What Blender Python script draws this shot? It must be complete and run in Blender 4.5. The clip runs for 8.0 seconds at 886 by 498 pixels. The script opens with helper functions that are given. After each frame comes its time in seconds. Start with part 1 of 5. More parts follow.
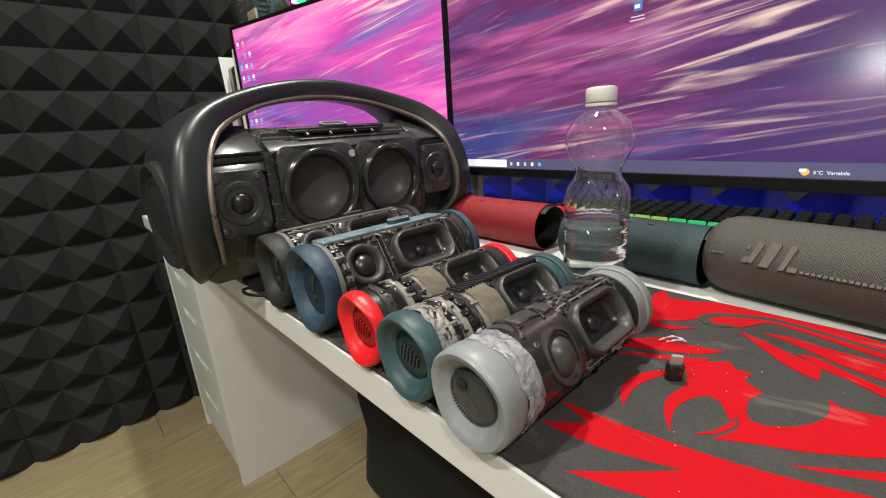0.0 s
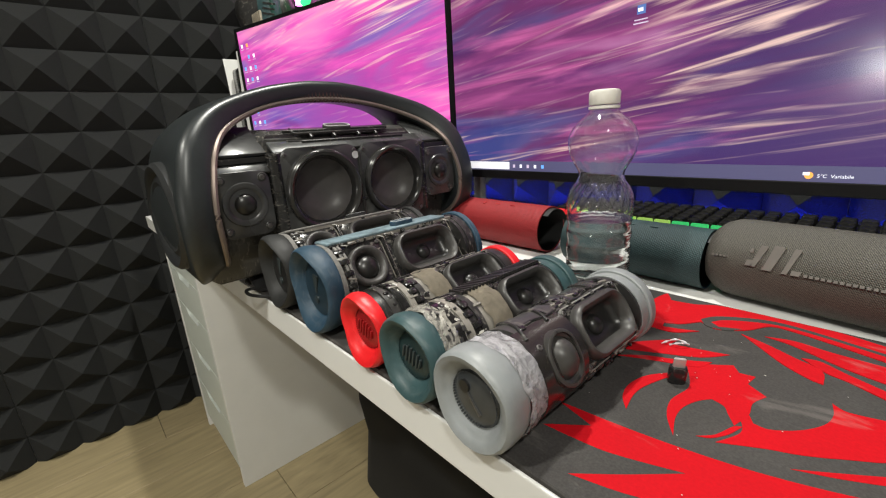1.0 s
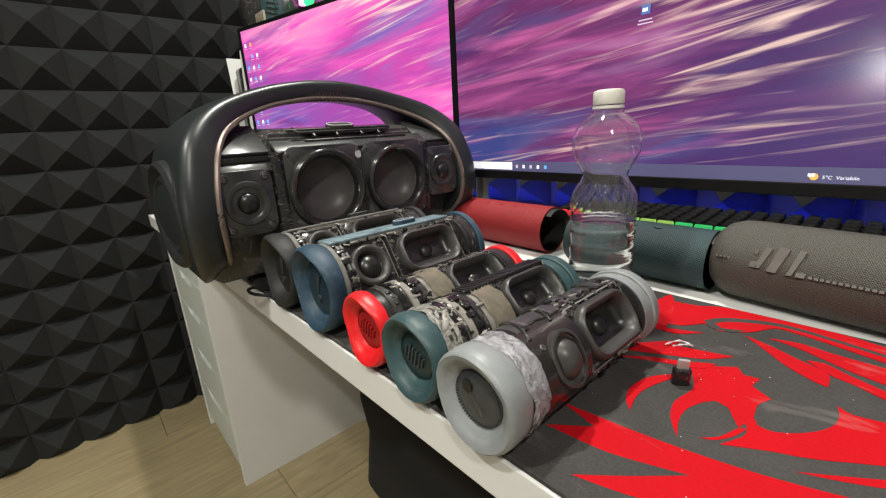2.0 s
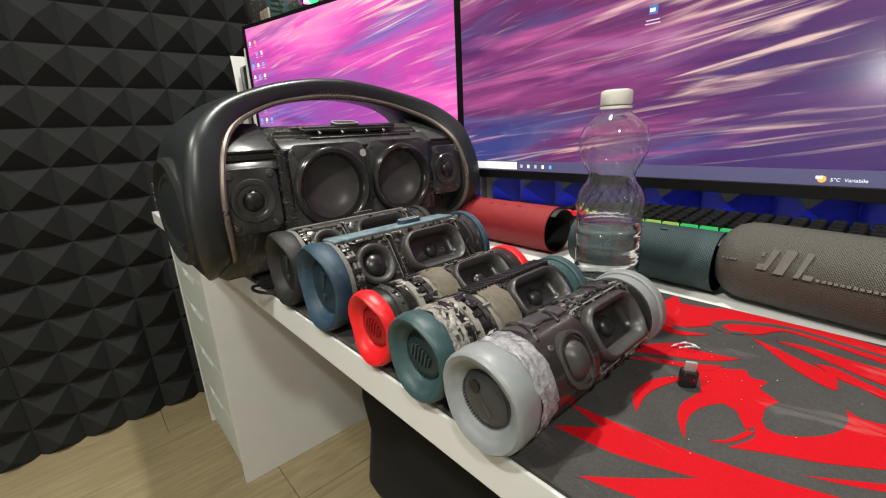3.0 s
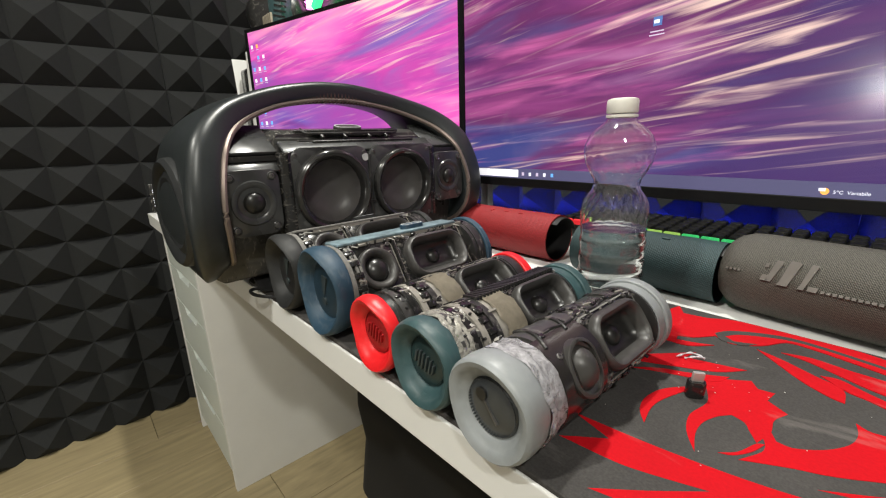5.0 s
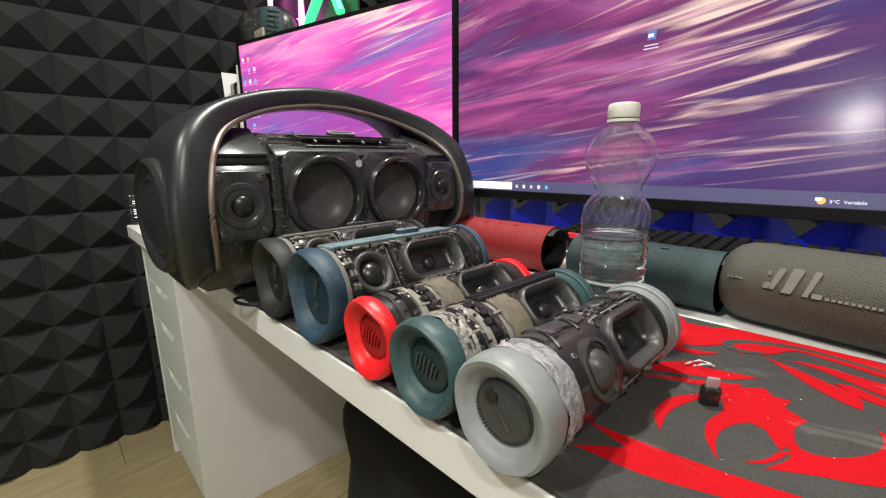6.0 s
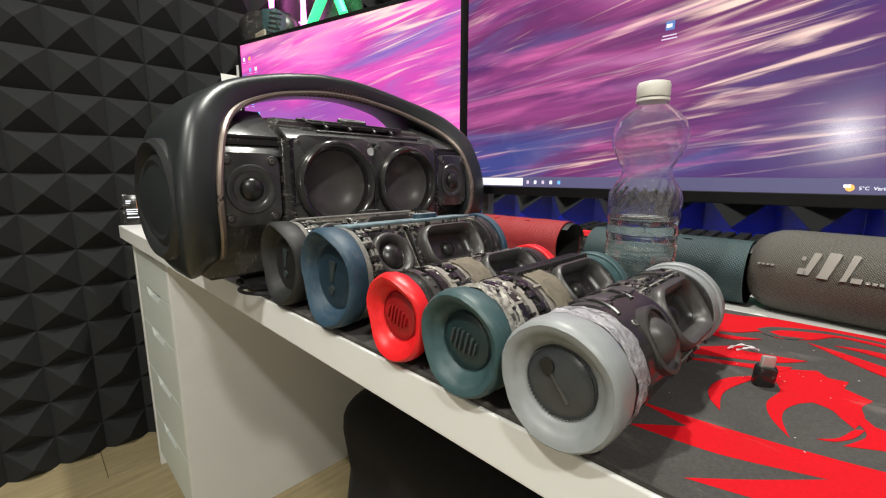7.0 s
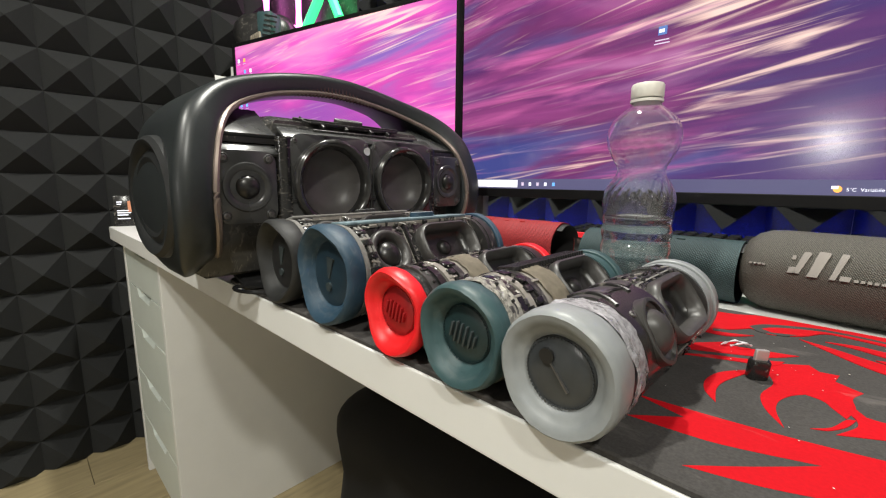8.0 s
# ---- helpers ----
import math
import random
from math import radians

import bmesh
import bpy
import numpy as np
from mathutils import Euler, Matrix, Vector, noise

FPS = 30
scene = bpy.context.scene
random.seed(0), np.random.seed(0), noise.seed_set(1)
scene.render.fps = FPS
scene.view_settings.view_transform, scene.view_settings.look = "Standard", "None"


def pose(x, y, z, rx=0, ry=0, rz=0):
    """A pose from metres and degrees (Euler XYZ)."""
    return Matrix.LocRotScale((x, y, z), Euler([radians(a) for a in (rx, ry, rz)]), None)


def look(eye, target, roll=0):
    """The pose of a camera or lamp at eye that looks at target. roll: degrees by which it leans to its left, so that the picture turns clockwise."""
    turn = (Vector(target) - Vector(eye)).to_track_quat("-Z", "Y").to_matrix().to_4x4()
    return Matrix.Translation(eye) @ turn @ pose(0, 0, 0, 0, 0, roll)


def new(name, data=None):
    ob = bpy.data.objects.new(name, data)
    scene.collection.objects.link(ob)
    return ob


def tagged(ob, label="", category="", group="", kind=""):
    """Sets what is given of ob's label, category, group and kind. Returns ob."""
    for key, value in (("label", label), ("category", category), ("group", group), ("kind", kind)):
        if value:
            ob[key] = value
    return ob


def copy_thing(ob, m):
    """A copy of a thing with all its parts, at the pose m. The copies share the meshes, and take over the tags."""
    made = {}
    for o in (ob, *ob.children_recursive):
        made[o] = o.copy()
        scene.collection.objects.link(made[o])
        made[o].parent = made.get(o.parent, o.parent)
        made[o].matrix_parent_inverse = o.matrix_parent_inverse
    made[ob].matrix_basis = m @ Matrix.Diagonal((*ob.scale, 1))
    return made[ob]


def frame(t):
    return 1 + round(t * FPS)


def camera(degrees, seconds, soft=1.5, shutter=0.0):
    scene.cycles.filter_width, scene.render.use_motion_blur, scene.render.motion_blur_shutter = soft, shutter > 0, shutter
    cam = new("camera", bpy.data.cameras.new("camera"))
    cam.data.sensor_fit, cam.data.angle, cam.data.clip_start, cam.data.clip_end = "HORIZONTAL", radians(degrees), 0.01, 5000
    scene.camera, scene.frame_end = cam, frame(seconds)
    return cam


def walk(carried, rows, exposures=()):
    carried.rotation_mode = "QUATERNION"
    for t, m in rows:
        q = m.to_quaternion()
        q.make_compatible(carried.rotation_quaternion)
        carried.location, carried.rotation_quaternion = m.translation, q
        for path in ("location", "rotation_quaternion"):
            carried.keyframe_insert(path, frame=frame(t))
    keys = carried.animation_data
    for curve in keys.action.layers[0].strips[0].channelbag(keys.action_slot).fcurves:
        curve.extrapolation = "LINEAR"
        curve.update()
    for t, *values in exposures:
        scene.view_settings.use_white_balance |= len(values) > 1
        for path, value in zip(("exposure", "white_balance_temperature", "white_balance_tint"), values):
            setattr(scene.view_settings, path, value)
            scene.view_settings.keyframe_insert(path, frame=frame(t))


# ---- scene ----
cam = camera(94.0, 8.0, soft=1.2)
PATH = [
    (0, (1.095, -0.157, 0.931), (-0.332, 1.125, 0.366), -3.7),
    (0.5, (1.095, -0.158, 0.931), (-0.336, 1.123, 0.371), -3.6),
    (1, (1.095, -0.158, 0.931), (-0.34, 1.119, 0.376), -3.5),
    (1.5, (1.095, -0.158, 0.93), (-0.343, 1.117, 0.377), -3.4),
    (3, (1.09, -0.161, 0.93), (-0.354, 1.106, 0.375), -2.8),
    (3.5, (1.09, -0.162, 0.931), (-0.353, 1.104, 0.372), -2.5),
    (4, (1.089, -0.162, 0.929), (-0.357, 1.103, 0.374), -2.2),
    (5.5, (1.076, -0.166, 0.924), (-0.346, 1.157, 0.448), -1.1),
    (6, (1.065, -0.167, 0.906), (-0.339, 1.195, 0.49), -0.5),
    (6.5, (1.044, -0.176, 0.889), (-0.351, 1.205, 0.508), -0.2),
    (7, (1.034, -0.179, 0.872), (-0.349, 1.223, 0.525), 0.2),
    (7.5, (1.033, -0.183, 0.868), (-0.338, 1.236, 0.539), 0.4),
    (8, (1.033, -0.184, 0.865), (-0.328, 1.246, 0.544), 0.6),
]
walk(cam, [(t, look(eye, target, roll)) for t, eye, target, roll in PATH], [(0, -0.04), (4, 0.0), (5.5, 0.05), (7, 0.14), (8, 0.14)])

# ---- world, lamps, exposure ----
world = bpy.data.worlds.new("world")
scene.world = world
world.use_nodes = True
world.node_tree.nodes["Background"].inputs[0].default_value = (0.5, 0.55, 0.6, 1)
world.node_tree.nodes["Background"].inputs[1].default_value = 0.008


def ceiling_lamp(x, y, z, watts, size, color):
    data = bpy.data.lights.new("assumed_ceiling_bulb", "AREA")
    data.shape, data.size, data.energy, data.color = "DISK", size, watts, color
    ob = new("assumed_ceiling_bulb", data)
    ob.location = (x, y, z)
    return ob


ceiling_lamp(0.52, 0.42, 2.36, 27, 0.08, (1.0, 0.985, 0.90))
ceiling_lamp(0.62, -1.02, 2.36, 29, 0.10, (1.0, 0.985, 0.90))
# fill added from the right to brighten the boombox front, no known fixture
ceiling_lamp(1.95, -0.75, 2.36, 28, 0.14, (1.0, 0.985, 0.90))

# ---- materials ----


def links(m):
    return m.node_tree.nodes, m.node_tree.links


def mat(name, color, rough=0.5, metal=0.0, scale=60.0, vary=0.25, bump=0.15, depth=0.001, rough_vary=0.15, coat=0.0, big=6.0):
    m = bpy.data.materials.new(name)
    m.use_nodes = True
    n, l = links(m)
    b = n["Principled BSDF"]
    tc = n.new("ShaderNodeTexCoord")
    fine, wide = n.new("ShaderNodeTexNoise"), n.new("ShaderNodeTexNoise")
    for t, s in ((fine, scale), (wide, big)):
        t.inputs["Scale"].default_value, t.inputs["Detail"].default_value = s, 6
        l.new(tc.outputs["Object"], t.inputs["Vector"])
    mixer = n.new("ShaderNodeMath")
    mixer.operation = "MULTIPLY_ADD"
    l.new(fine.outputs[0], mixer.inputs[0])
    mixer.inputs[1].default_value = 0.5
    half = n.new("ShaderNodeMath")
    half.operation = "MULTIPLY"
    half.inputs[1].default_value = 0.5
    l.new(wide.outputs[0], half.inputs[0])
    l.new(half.outputs[0], mixer.inputs[2])
    ramp = n.new("ShaderNodeValToRGB")
    ramp.color_ramp.elements[0].position, ramp.color_ramp.elements[1].position = 0.3, 0.7
    ramp.color_ramp.elements[0].color = (*[c * (1 - vary) for c in color], 1)
    ramp.color_ramp.elements[1].color = (*[min(1, c * (1 + vary)) for c in color], 1)
    l.new(mixer.outputs[0], ramp.inputs[0])
    l.new(ramp.outputs[0], b.inputs["Base Color"])
    rr = n.new("ShaderNodeMapRange")
    rr.inputs["To Min"].default_value, rr.inputs["To Max"].default_value = max(0.02, rough - rough_vary), min(1, rough + rough_vary)
    l.new(wide.outputs[0], rr.inputs["Value"])
    l.new(rr.outputs[0], b.inputs["Roughness"])
    b.inputs["Metallic"].default_value = metal
    b.inputs["Coat Weight"].default_value = coat
    if bump:
        bp = n.new("ShaderNodeBump")
        bp.inputs["Strength"].default_value, bp.inputs["Distance"].default_value = bump, depth
        l.new(fine.outputs[0], bp.inputs["Height"])
        l.new(bp.outputs[0], b.inputs["Normal"])
    return m


def mesh_weave(name, dark, light, scale, rough=0.6):
    """Woven grille cloth: round threads by a small cell pattern."""
    m = bpy.data.materials.new(name)
    m.use_nodes = True
    n, l = links(m)
    b = n["Principled BSDF"]
    tc, mp = n.new("ShaderNodeTexCoord"), n.new("ShaderNodeMapping")
    mp.inputs["Scale"].default_value = (scale, scale, scale)
    mp.inputs["Rotation"].default_value = (0, 0, 0.6)
    l.new(tc.outputs["UV"], mp.inputs["Vector"])
    v = n.new("ShaderNodeTexVoronoi")
    v.inputs["Scale"].default_value, v.inputs["Randomness"].default_value = 1.0, 0.2
    l.new(mp.outputs[0], v.inputs["Vector"])
    ramp = n.new("ShaderNodeValToRGB")
    ramp.color_ramp.elements[0].position, ramp.color_ramp.elements[1].position = 0.15, 0.6
    ramp.color_ramp.elements[0].color, ramp.color_ramp.elements[1].color = (*light, 1), (*dark, 1)
    l.new(v.outputs["Distance"], ramp.inputs[0])
    l.new(ramp.outputs[0], b.inputs["Base Color"])
    bp = n.new("ShaderNodeBump")
    bp.invert = True
    bp.inputs["Strength"].default_value, bp.inputs["Distance"].default_value = 0.6, 0.0012
    l.new(v.outputs["Distance"], bp.inputs["Height"])
    l.new(bp.outputs[0], b.inputs["Normal"])
    b.inputs["Roughness"].default_value = rough
    return m


def dusted(m, color, scale, amount, low=0.60, high=0.74):
    """Pale smears of dust over a material's own colour."""
    n, l = links(m)
    b = n["Principled BSDF"]
    old = b.inputs["Base Color"].links[0].from_socket
    tc, mp, t, r, mx = n.new("ShaderNodeTexCoord"), n.new("ShaderNodeMapping"), n.new("ShaderNodeTexNoise"), n.new("ShaderNodeMapRange"), n.new("ShaderNodeMix")
    mp.inputs["Rotation"].default_value, mp.inputs["Scale"].default_value = (0, 0, 0.7), (1, 2.6, 1)
    l.new(tc.outputs["Object"], mp.inputs["Vector"])
    l.new(mp.outputs[0], t.inputs["Vector"])
    t.inputs["Scale"].default_value, t.inputs["Detail"].default_value, t.inputs["Distortion"].default_value = scale, 7, 1.2
    r.inputs["From Min"].default_value, r.inputs["From Max"].default_value, r.inputs["To Max"].default_value = low, high, amount
    l.new(t.outputs[0], r.inputs["Value"])
    mx.data_type = "RGBA"
    l.new(r.outputs[0], mx.inputs["Factor"])
    l.new(old, mx.inputs["A"])
    mx.inputs["B"].default_value = (*color, 1)
    l.new(mx.outputs["Result"], b.inputs["Base Color"])
    return m


def glow(name, color, strength):
    m = bpy.data.materials.new(name)
    m.use_nodes = True
    n, l = links(m)
    b = n["Principled BSDF"]
    b.inputs["Base Color"].default_value = (*color, 1)
    b.inputs["Emission Color"].default_value, b.inputs["Emission Strength"].default_value = (*color, 1), strength
    return m


VIOLET = [(0.22, (0.04, 0.048, 0.19)), (0.32, (0.08, 0.064, 0.197)), (0.4, (0.128, 0.024, 0.106)), (0.48, (0.224, 0.04, 0.162)), (0.56, (0.396, 0.143, 0.31)), (0.64, (0.682, 0.143, 0.329)), (0.73, (0.308, 0.154, 0.281)), (0.84, (0.792, 0.396, 0.367))]
PINK = [(0.22, (0.2, 0.02, 0.198)), (0.32, (0.14, 0.1, 0.405)), (0.4, (0.3, 0.12, 0.414)), (0.48, (0.55, 0.06, 0.36)), (0.56, (0.8, 0.1, 0.468)), (0.64, (0.85, 0.22, 0.522)), (0.73, (0.85, 0.28, 0.45)), (0.84, (0.85, 0.48, 0.468))]


def wallpaper(name, seed, strength, palette, light, dark, bright_at, dim_at):
    """A lit screen that shows a streaked pink, violet and blue sky."""
    m = bpy.data.materials.new(name)
    m.use_nodes = True
    n, l = links(m)
    b = n["Principled BSDF"]
    tc = n.new("ShaderNodeTexCoord")

    def field(sx, sy, turn, shift, detail, bend):
        mp, t = n.new("ShaderNodeMapping"), n.new("ShaderNodeTexNoise")
        mp.inputs["Scale"].default_value, mp.inputs["Location"].default_value = (sx, sy, 1), (shift, shift * 0.37, 0)
        slant = n.new("ShaderNodeVectorRotate")
        slant.rotation_type, slant.inputs["Angle"].default_value = "Z_AXIS", turn
        l.new(tc.outputs["UV"], slant.inputs["Vector"])
        l.new(slant.outputs[0], mp.inputs["Vector"])
        l.new(mp.outputs[0], t.inputs["Vector"])
        t.inputs["Scale"].default_value, t.inputs["Detail"].default_value, t.inputs["Distortion"].default_value = 1.0, detail, bend
        return t.outputs[0]

    def laid(under, mask, low, high, amount, color):
        r, mx = n.new("ShaderNodeMapRange"), n.new("ShaderNodeMix")
        r.interpolation_type = "SMOOTHSTEP"
        r.inputs["From Min"].default_value, r.inputs["From Max"].default_value, r.inputs["To Max"].default_value = low, high, amount
        l.new(mask, r.inputs["Value"])
        mx.data_type = "RGBA"
        l.new(r.outputs[0], mx.inputs["Factor"])
        l.new(under, mx.inputs["A"])
        mx.inputs["B"].default_value = (*color, 1)
        return mx.outputs["Result"]

    sep, add, shift = n.new("ShaderNodeSeparateXYZ"), n.new("ShaderNodeMath"), n.new("ShaderNodeMath")
    l.new(tc.outputs["UV"], sep.inputs[0])
    add.operation = shift.operation = "MULTIPLY_ADD"
    add.inputs[1].default_value = 0.38
    shift.inputs[1].default_value, shift.inputs[2].default_value = 0.9, -0.12
    l.new(sep.outputs["Y"], add.inputs[0])
    l.new(field(1.3, 5.5, -0.13, seed, 4, 1.1), shift.inputs[0])
    l.new(shift.outputs[0], add.inputs[2])
    ramp = n.new("ShaderNodeValToRGB")
    els = ramp.color_ramp.elements
    while len(els) < len(palette):
        els.new(0.5)
    for e, (p, c) in zip(els, palette):
        e.position, e.color = p, (*c, 1)
    l.new(add.outputs[0], ramp.inputs[0])
    def near(at, reach, grain, weight):
        """High close to a place on the screen, broken up by streaks."""
        d, r, t = n.new("ShaderNodeVectorMath"), n.new("ShaderNodeMapRange"), n.new("ShaderNodeMath")
        d.operation, d.inputs[1].default_value = "DISTANCE", (*at, 0)
        l.new(tc.outputs["UV"], d.inputs[0])
        r.inputs["From Max"].default_value, r.inputs["To Min"].default_value, r.inputs["To Max"].default_value = reach, weight, 0.0
        l.new(d.outputs["Value"], r.inputs["Value"])
        t.operation = "ADD"
        l.new(r.outputs[0], t.inputs[0])
        l.new(grain, t.inputs[1])
        return t.outputs[0]

    out = laid(ramp.outputs[0], field(1.6, 17.0, -0.08, seed * 2.3, 5, 0.9), 0.48, 0.74, 0.50, dark)
    out = laid(out, field(1.7, 17.0, -0.10, seed * 1.7, 6, 1.5), 0.48, 0.78, 0.62, light)
    out = laid(out, field(3.0, 52.0, -0.11, seed * 0.9, 6, 1.4), 0.55, 0.78, 0.20, (0.95, 0.62, 0.68))
    out = laid(out, near(dim_at, 0.44, field(1.1, 6.0, -0.08, seed + 2, 4, 1.2), 0.42), 0.44, 0.74, 0.85, dark)
    out = laid(out, near(bright_at, 0.24, field(2.2, 34.0, -0.15, seed + 5, 6, 1.6), 0.24), 0.58, 0.84, 0.8, (1.0, 0.70, 0.58))
    l.new(out, b.inputs["Emission Color"])
    b.inputs["Emission Strength"].default_value = strength
    b.inputs["Base Color"].default_value = (0.01, 0.01, 0.012, 1)
    b.inputs["Roughness"].default_value, b.inputs["Specular IOR Level"].default_value = 0.15, 0.5
    return m


FOAM = mat("charcoal_foam", (0.0108, 0.0117, 0.0118), 0.95, scale=350, vary=0.3, bump=0.5, depth=0.002, rough_vary=0.03)
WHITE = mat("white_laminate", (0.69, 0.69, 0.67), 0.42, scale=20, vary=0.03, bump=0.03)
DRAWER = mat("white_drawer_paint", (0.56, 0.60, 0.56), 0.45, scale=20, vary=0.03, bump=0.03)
CEILING = mat("white_ceiling_paint", (0.74, 0.74, 0.72), 0.9, scale=90, vary=0.04, bump=0.1)
PLASTER = mat("pale_plaster", (0.40, 0.39, 0.37), 0.9, scale=90, vary=0.06, bump=0.1)


def planks():
    m = mat("oak_plank", (0.31, 0.25, 0.14), 0.5, scale=9, vary=0.25, bump=0.06)
    n, l = links(m)
    mp = n.new("ShaderNodeMapping")
    mp.inputs["Scale"].default_value = (9.0, 0.8, 1.0)
    info, shift = n.new("ShaderNodeObjectInfo"), n.new("ShaderNodeCombineXYZ")
    tc = next(x for x in n if x.type == "TEX_COORD")
    l.new(tc.outputs["Object"], mp.inputs["Vector"])
    far = n.new("ShaderNodeMath")
    far.operation = "MULTIPLY"
    far.inputs[1].default_value = 40
    l.new(info.outputs["Random"], far.inputs[0])
    l.new(far.outputs[0], shift.inputs[1])
    l.new(shift.outputs[0], mp.inputs["Location"])
    for x in [x for x in n if x.type == "TEX_NOISE"]:
        l.new(mp.outputs[0], x.inputs["Vector"])
    return m


WOOD = planks()
GROOVE = mat("dark_joint", (0.06, 0.045, 0.03), 0.9)
BLACK = mat("black_plastic", (0.019, 0.0185, 0.018), 0.36, scale=150, vary=0.4, bump=0.08, depth=0.0004)
GLOSS = mat("glossy_black_plastic", (0.015, 0.0148, 0.0145), 0.2, scale=60, vary=0.4, bump=0.05, depth=0.0004)
DUSTY = mat("dusty_black_plastic", (0.042, 0.041, 0.039), 0.30, scale=110, vary=0.35, bump=0.06, depth=0.0004, big=18)
SHELLGREY = mat("scuffed_shell", (0.23, 0.215, 0.19), 0.30, scale=130, vary=0.35, bump=0.15, depth=0.0006, big=45)
MONBLACK = mat("monitor_black", (0.005, 0.005, 0.0055), 0.55, scale=300, vary=0.2, bump=0.03)
links(MONBLACK)[0]["Principled BSDF"].inputs["Specular IOR Level"].default_value = 0.2
RUBBER = mat("matt_rubber", (0.040, 0.038, 0.036), 0.42, scale=200, vary=0.3, bump=0.1, depth=0.0003)
CONE = mat("cone_grey", (0.014, 0.0135, 0.013), 0.32, scale=40, vary=0.4, bump=0.05)
SATIN = mat("satin_black_shell", (0.017, 0.0205, 0.0215), 0.34, scale=250, vary=0.2, bump=0.06, depth=0.0003)
BRONZE = mat("bronze_edge", (0.23, 0.185, 0.16), 0.36, metal=0.6, scale=80, vary=0.15, bump=0.02)
STEEL = mat("steel", (0.60, 0.58, 0.55), 0.42, metal=0.75, scale=120, vary=0.2, bump=0.05)
PAD = mat("mat_cloth", (0.052, 0.049, 0.047), 0.85, scale=700, vary=0.35, bump=0.35, depth=0.0005, big=14)
PADRED = mat("mat_print_red", (0.44, 0.003, 0.008), 0.85, scale=500, vary=0.15, bump=0.25, depth=0.0004, big=14)
RED = mat("red_rubber", (0.72, 0.012, 0.016), 0.42, scale=120, vary=0.12, bump=0.06)
BLUE = mat("blue_rubber", (0.017, 0.048, 0.080), 0.55, scale=120, vary=0.2, bump=0.1)
GREEN = mat("dark_teal_rubber", (0.030, 0.068, 0.073), 0.5, scale=120, vary=0.2, bump=0.1)
GREY = mat("grey_rubber", (0.23, 0.245, 0.25), 0.45, scale=120, vary=0.12, bump=0.08)
CHAR = mat("charcoal_rubber", (0.0095, 0.010, 0.0098), 0.6, scale=120, vary=0.2, bump=0.1)
FELTGREY = mat("grey_felt_band", (0.16, 0.155, 0.145), 0.85, scale=300, vary=0.4, bump=0.4, depth=0.0006, big=40)
DARKRUBBER = mat("dark_rolled_rubber", (0.022, 0.0215, 0.021), 0.18, scale=200, vary=0.3, bump=0.05, depth=0.0002)
FASCIA = mat("front_fascia", (0.044, 0.045, 0.045), 0.24, scale=60, vary=0.4, bump=0.04, depth=0.0004, big=18)
BLUEDUST = mat("dusty_blue_plastic", (0.13, 0.185, 0.21), 0.55, scale=160, vary=0.6, bump=0.2, depth=0.0005, big=60)
SMOOTHSHELL = mat("smooth_black_shell", (0.020, 0.018, 0.0165), 0.19, scale=60, vary=0.35, bump=0.03, depth=0.0003, big=25)
TAPE = mat("tan_felt_tape", (0.27, 0.235, 0.18), 0.8, scale=160, vary=0.22, bump=0.5, depth=0.001, big=40)
CRUST = mat("clouded_film", (0.58, 0.57, 0.60), 0.13, scale=190, vary=0.45, bump=0.55, depth=0.003, big=60)
GLUE = mat("dried_glue", (0.50, 0.48, 0.44), 0.22, scale=140, vary=0.45, bump=1.0, depth=0.003, big=45)


def torn(m, scale, low, high, least):
    """Makes a film patchy: thin and clear in places, thick and pale in others."""
    n, l = links(m)
    tc, t, r = n.new("ShaderNodeTexCoord"), n.new("ShaderNodeTexNoise"), n.new("ShaderNodeMapRange")
    t.inputs["Scale"].default_value, t.inputs["Detail"].default_value, t.inputs["Distortion"].default_value = scale, 6, 1.5
    r.inputs["From Min"].default_value, r.inputs["From Max"].default_value, r.inputs["To Min"].default_value = low, high, least
    l.new(tc.outputs["Object"], t.inputs["Vector"])
    l.new(t.outputs[0], r.inputs["Value"])
    l.new(r.outputs[0], n["Principled BSDF"].inputs["Alpha"])
    return m


torn(CRUST, 85, 0.38, 0.56, 0.35)
GLUEFILM = torn(mat("crumbled_glue", (0.52, 0.50, 0.45), 0.2, scale=140, vary=0.5, bump=1.0, depth=0.003, big=45), 90, 0.36, 0.60, 0.25)
for cloth in (PAD, PADRED):
    links(cloth)[0]["Principled BSDF"].inputs["Specular IOR Level"].default_value = 0.15
    dusted(cloth, (0.36, 0.32, 0.30), 11.0, 0.24)
for soiled in (BLACK, GLOSS, DUSTY, SHELLGREY):
    dusted(soiled, (0.38, 0.35, 0.31), 70.0, 0.42, 0.58, 0.72)
for worn in (BLUE, GREEN, GREY):
    dusted(worn, (0.40, 0.39, 0.36), 60.0, 0.10, 0.52, 0.74)
REDMESH = mesh_weave("red_grille_cloth", (0.10, 0.004, 0.005), (0.42, 0.012, 0.016), 500)
GREENMESH = mesh_weave("teal_grille_cloth", (0.004, 0.015, 0.017), (0.030, 0.075, 0.080), 500)
GREYMESH = mesh_weave("grey_grille_cloth", (0.014, 0.013, 0.011), (0.135, 0.127, 0.103), 720)
SHELLDARK = mat("inner_shell", (0.012, 0.012, 0.012), 0.6)
SCREW = mat("dark_screw", (0.14, 0.135, 0.13), 0.4, metal=0.7)
BLACKCLOTH = mat("black_cloth", (0.0025, 0.0025, 0.003), 0.95, scale=300, vary=0.3, bump=0.3)
BIGCONE = mat("smooth_cone", (0.068, 0.063, 0.062), 0.40, scale=60, vary=0.25, bump=0.03)
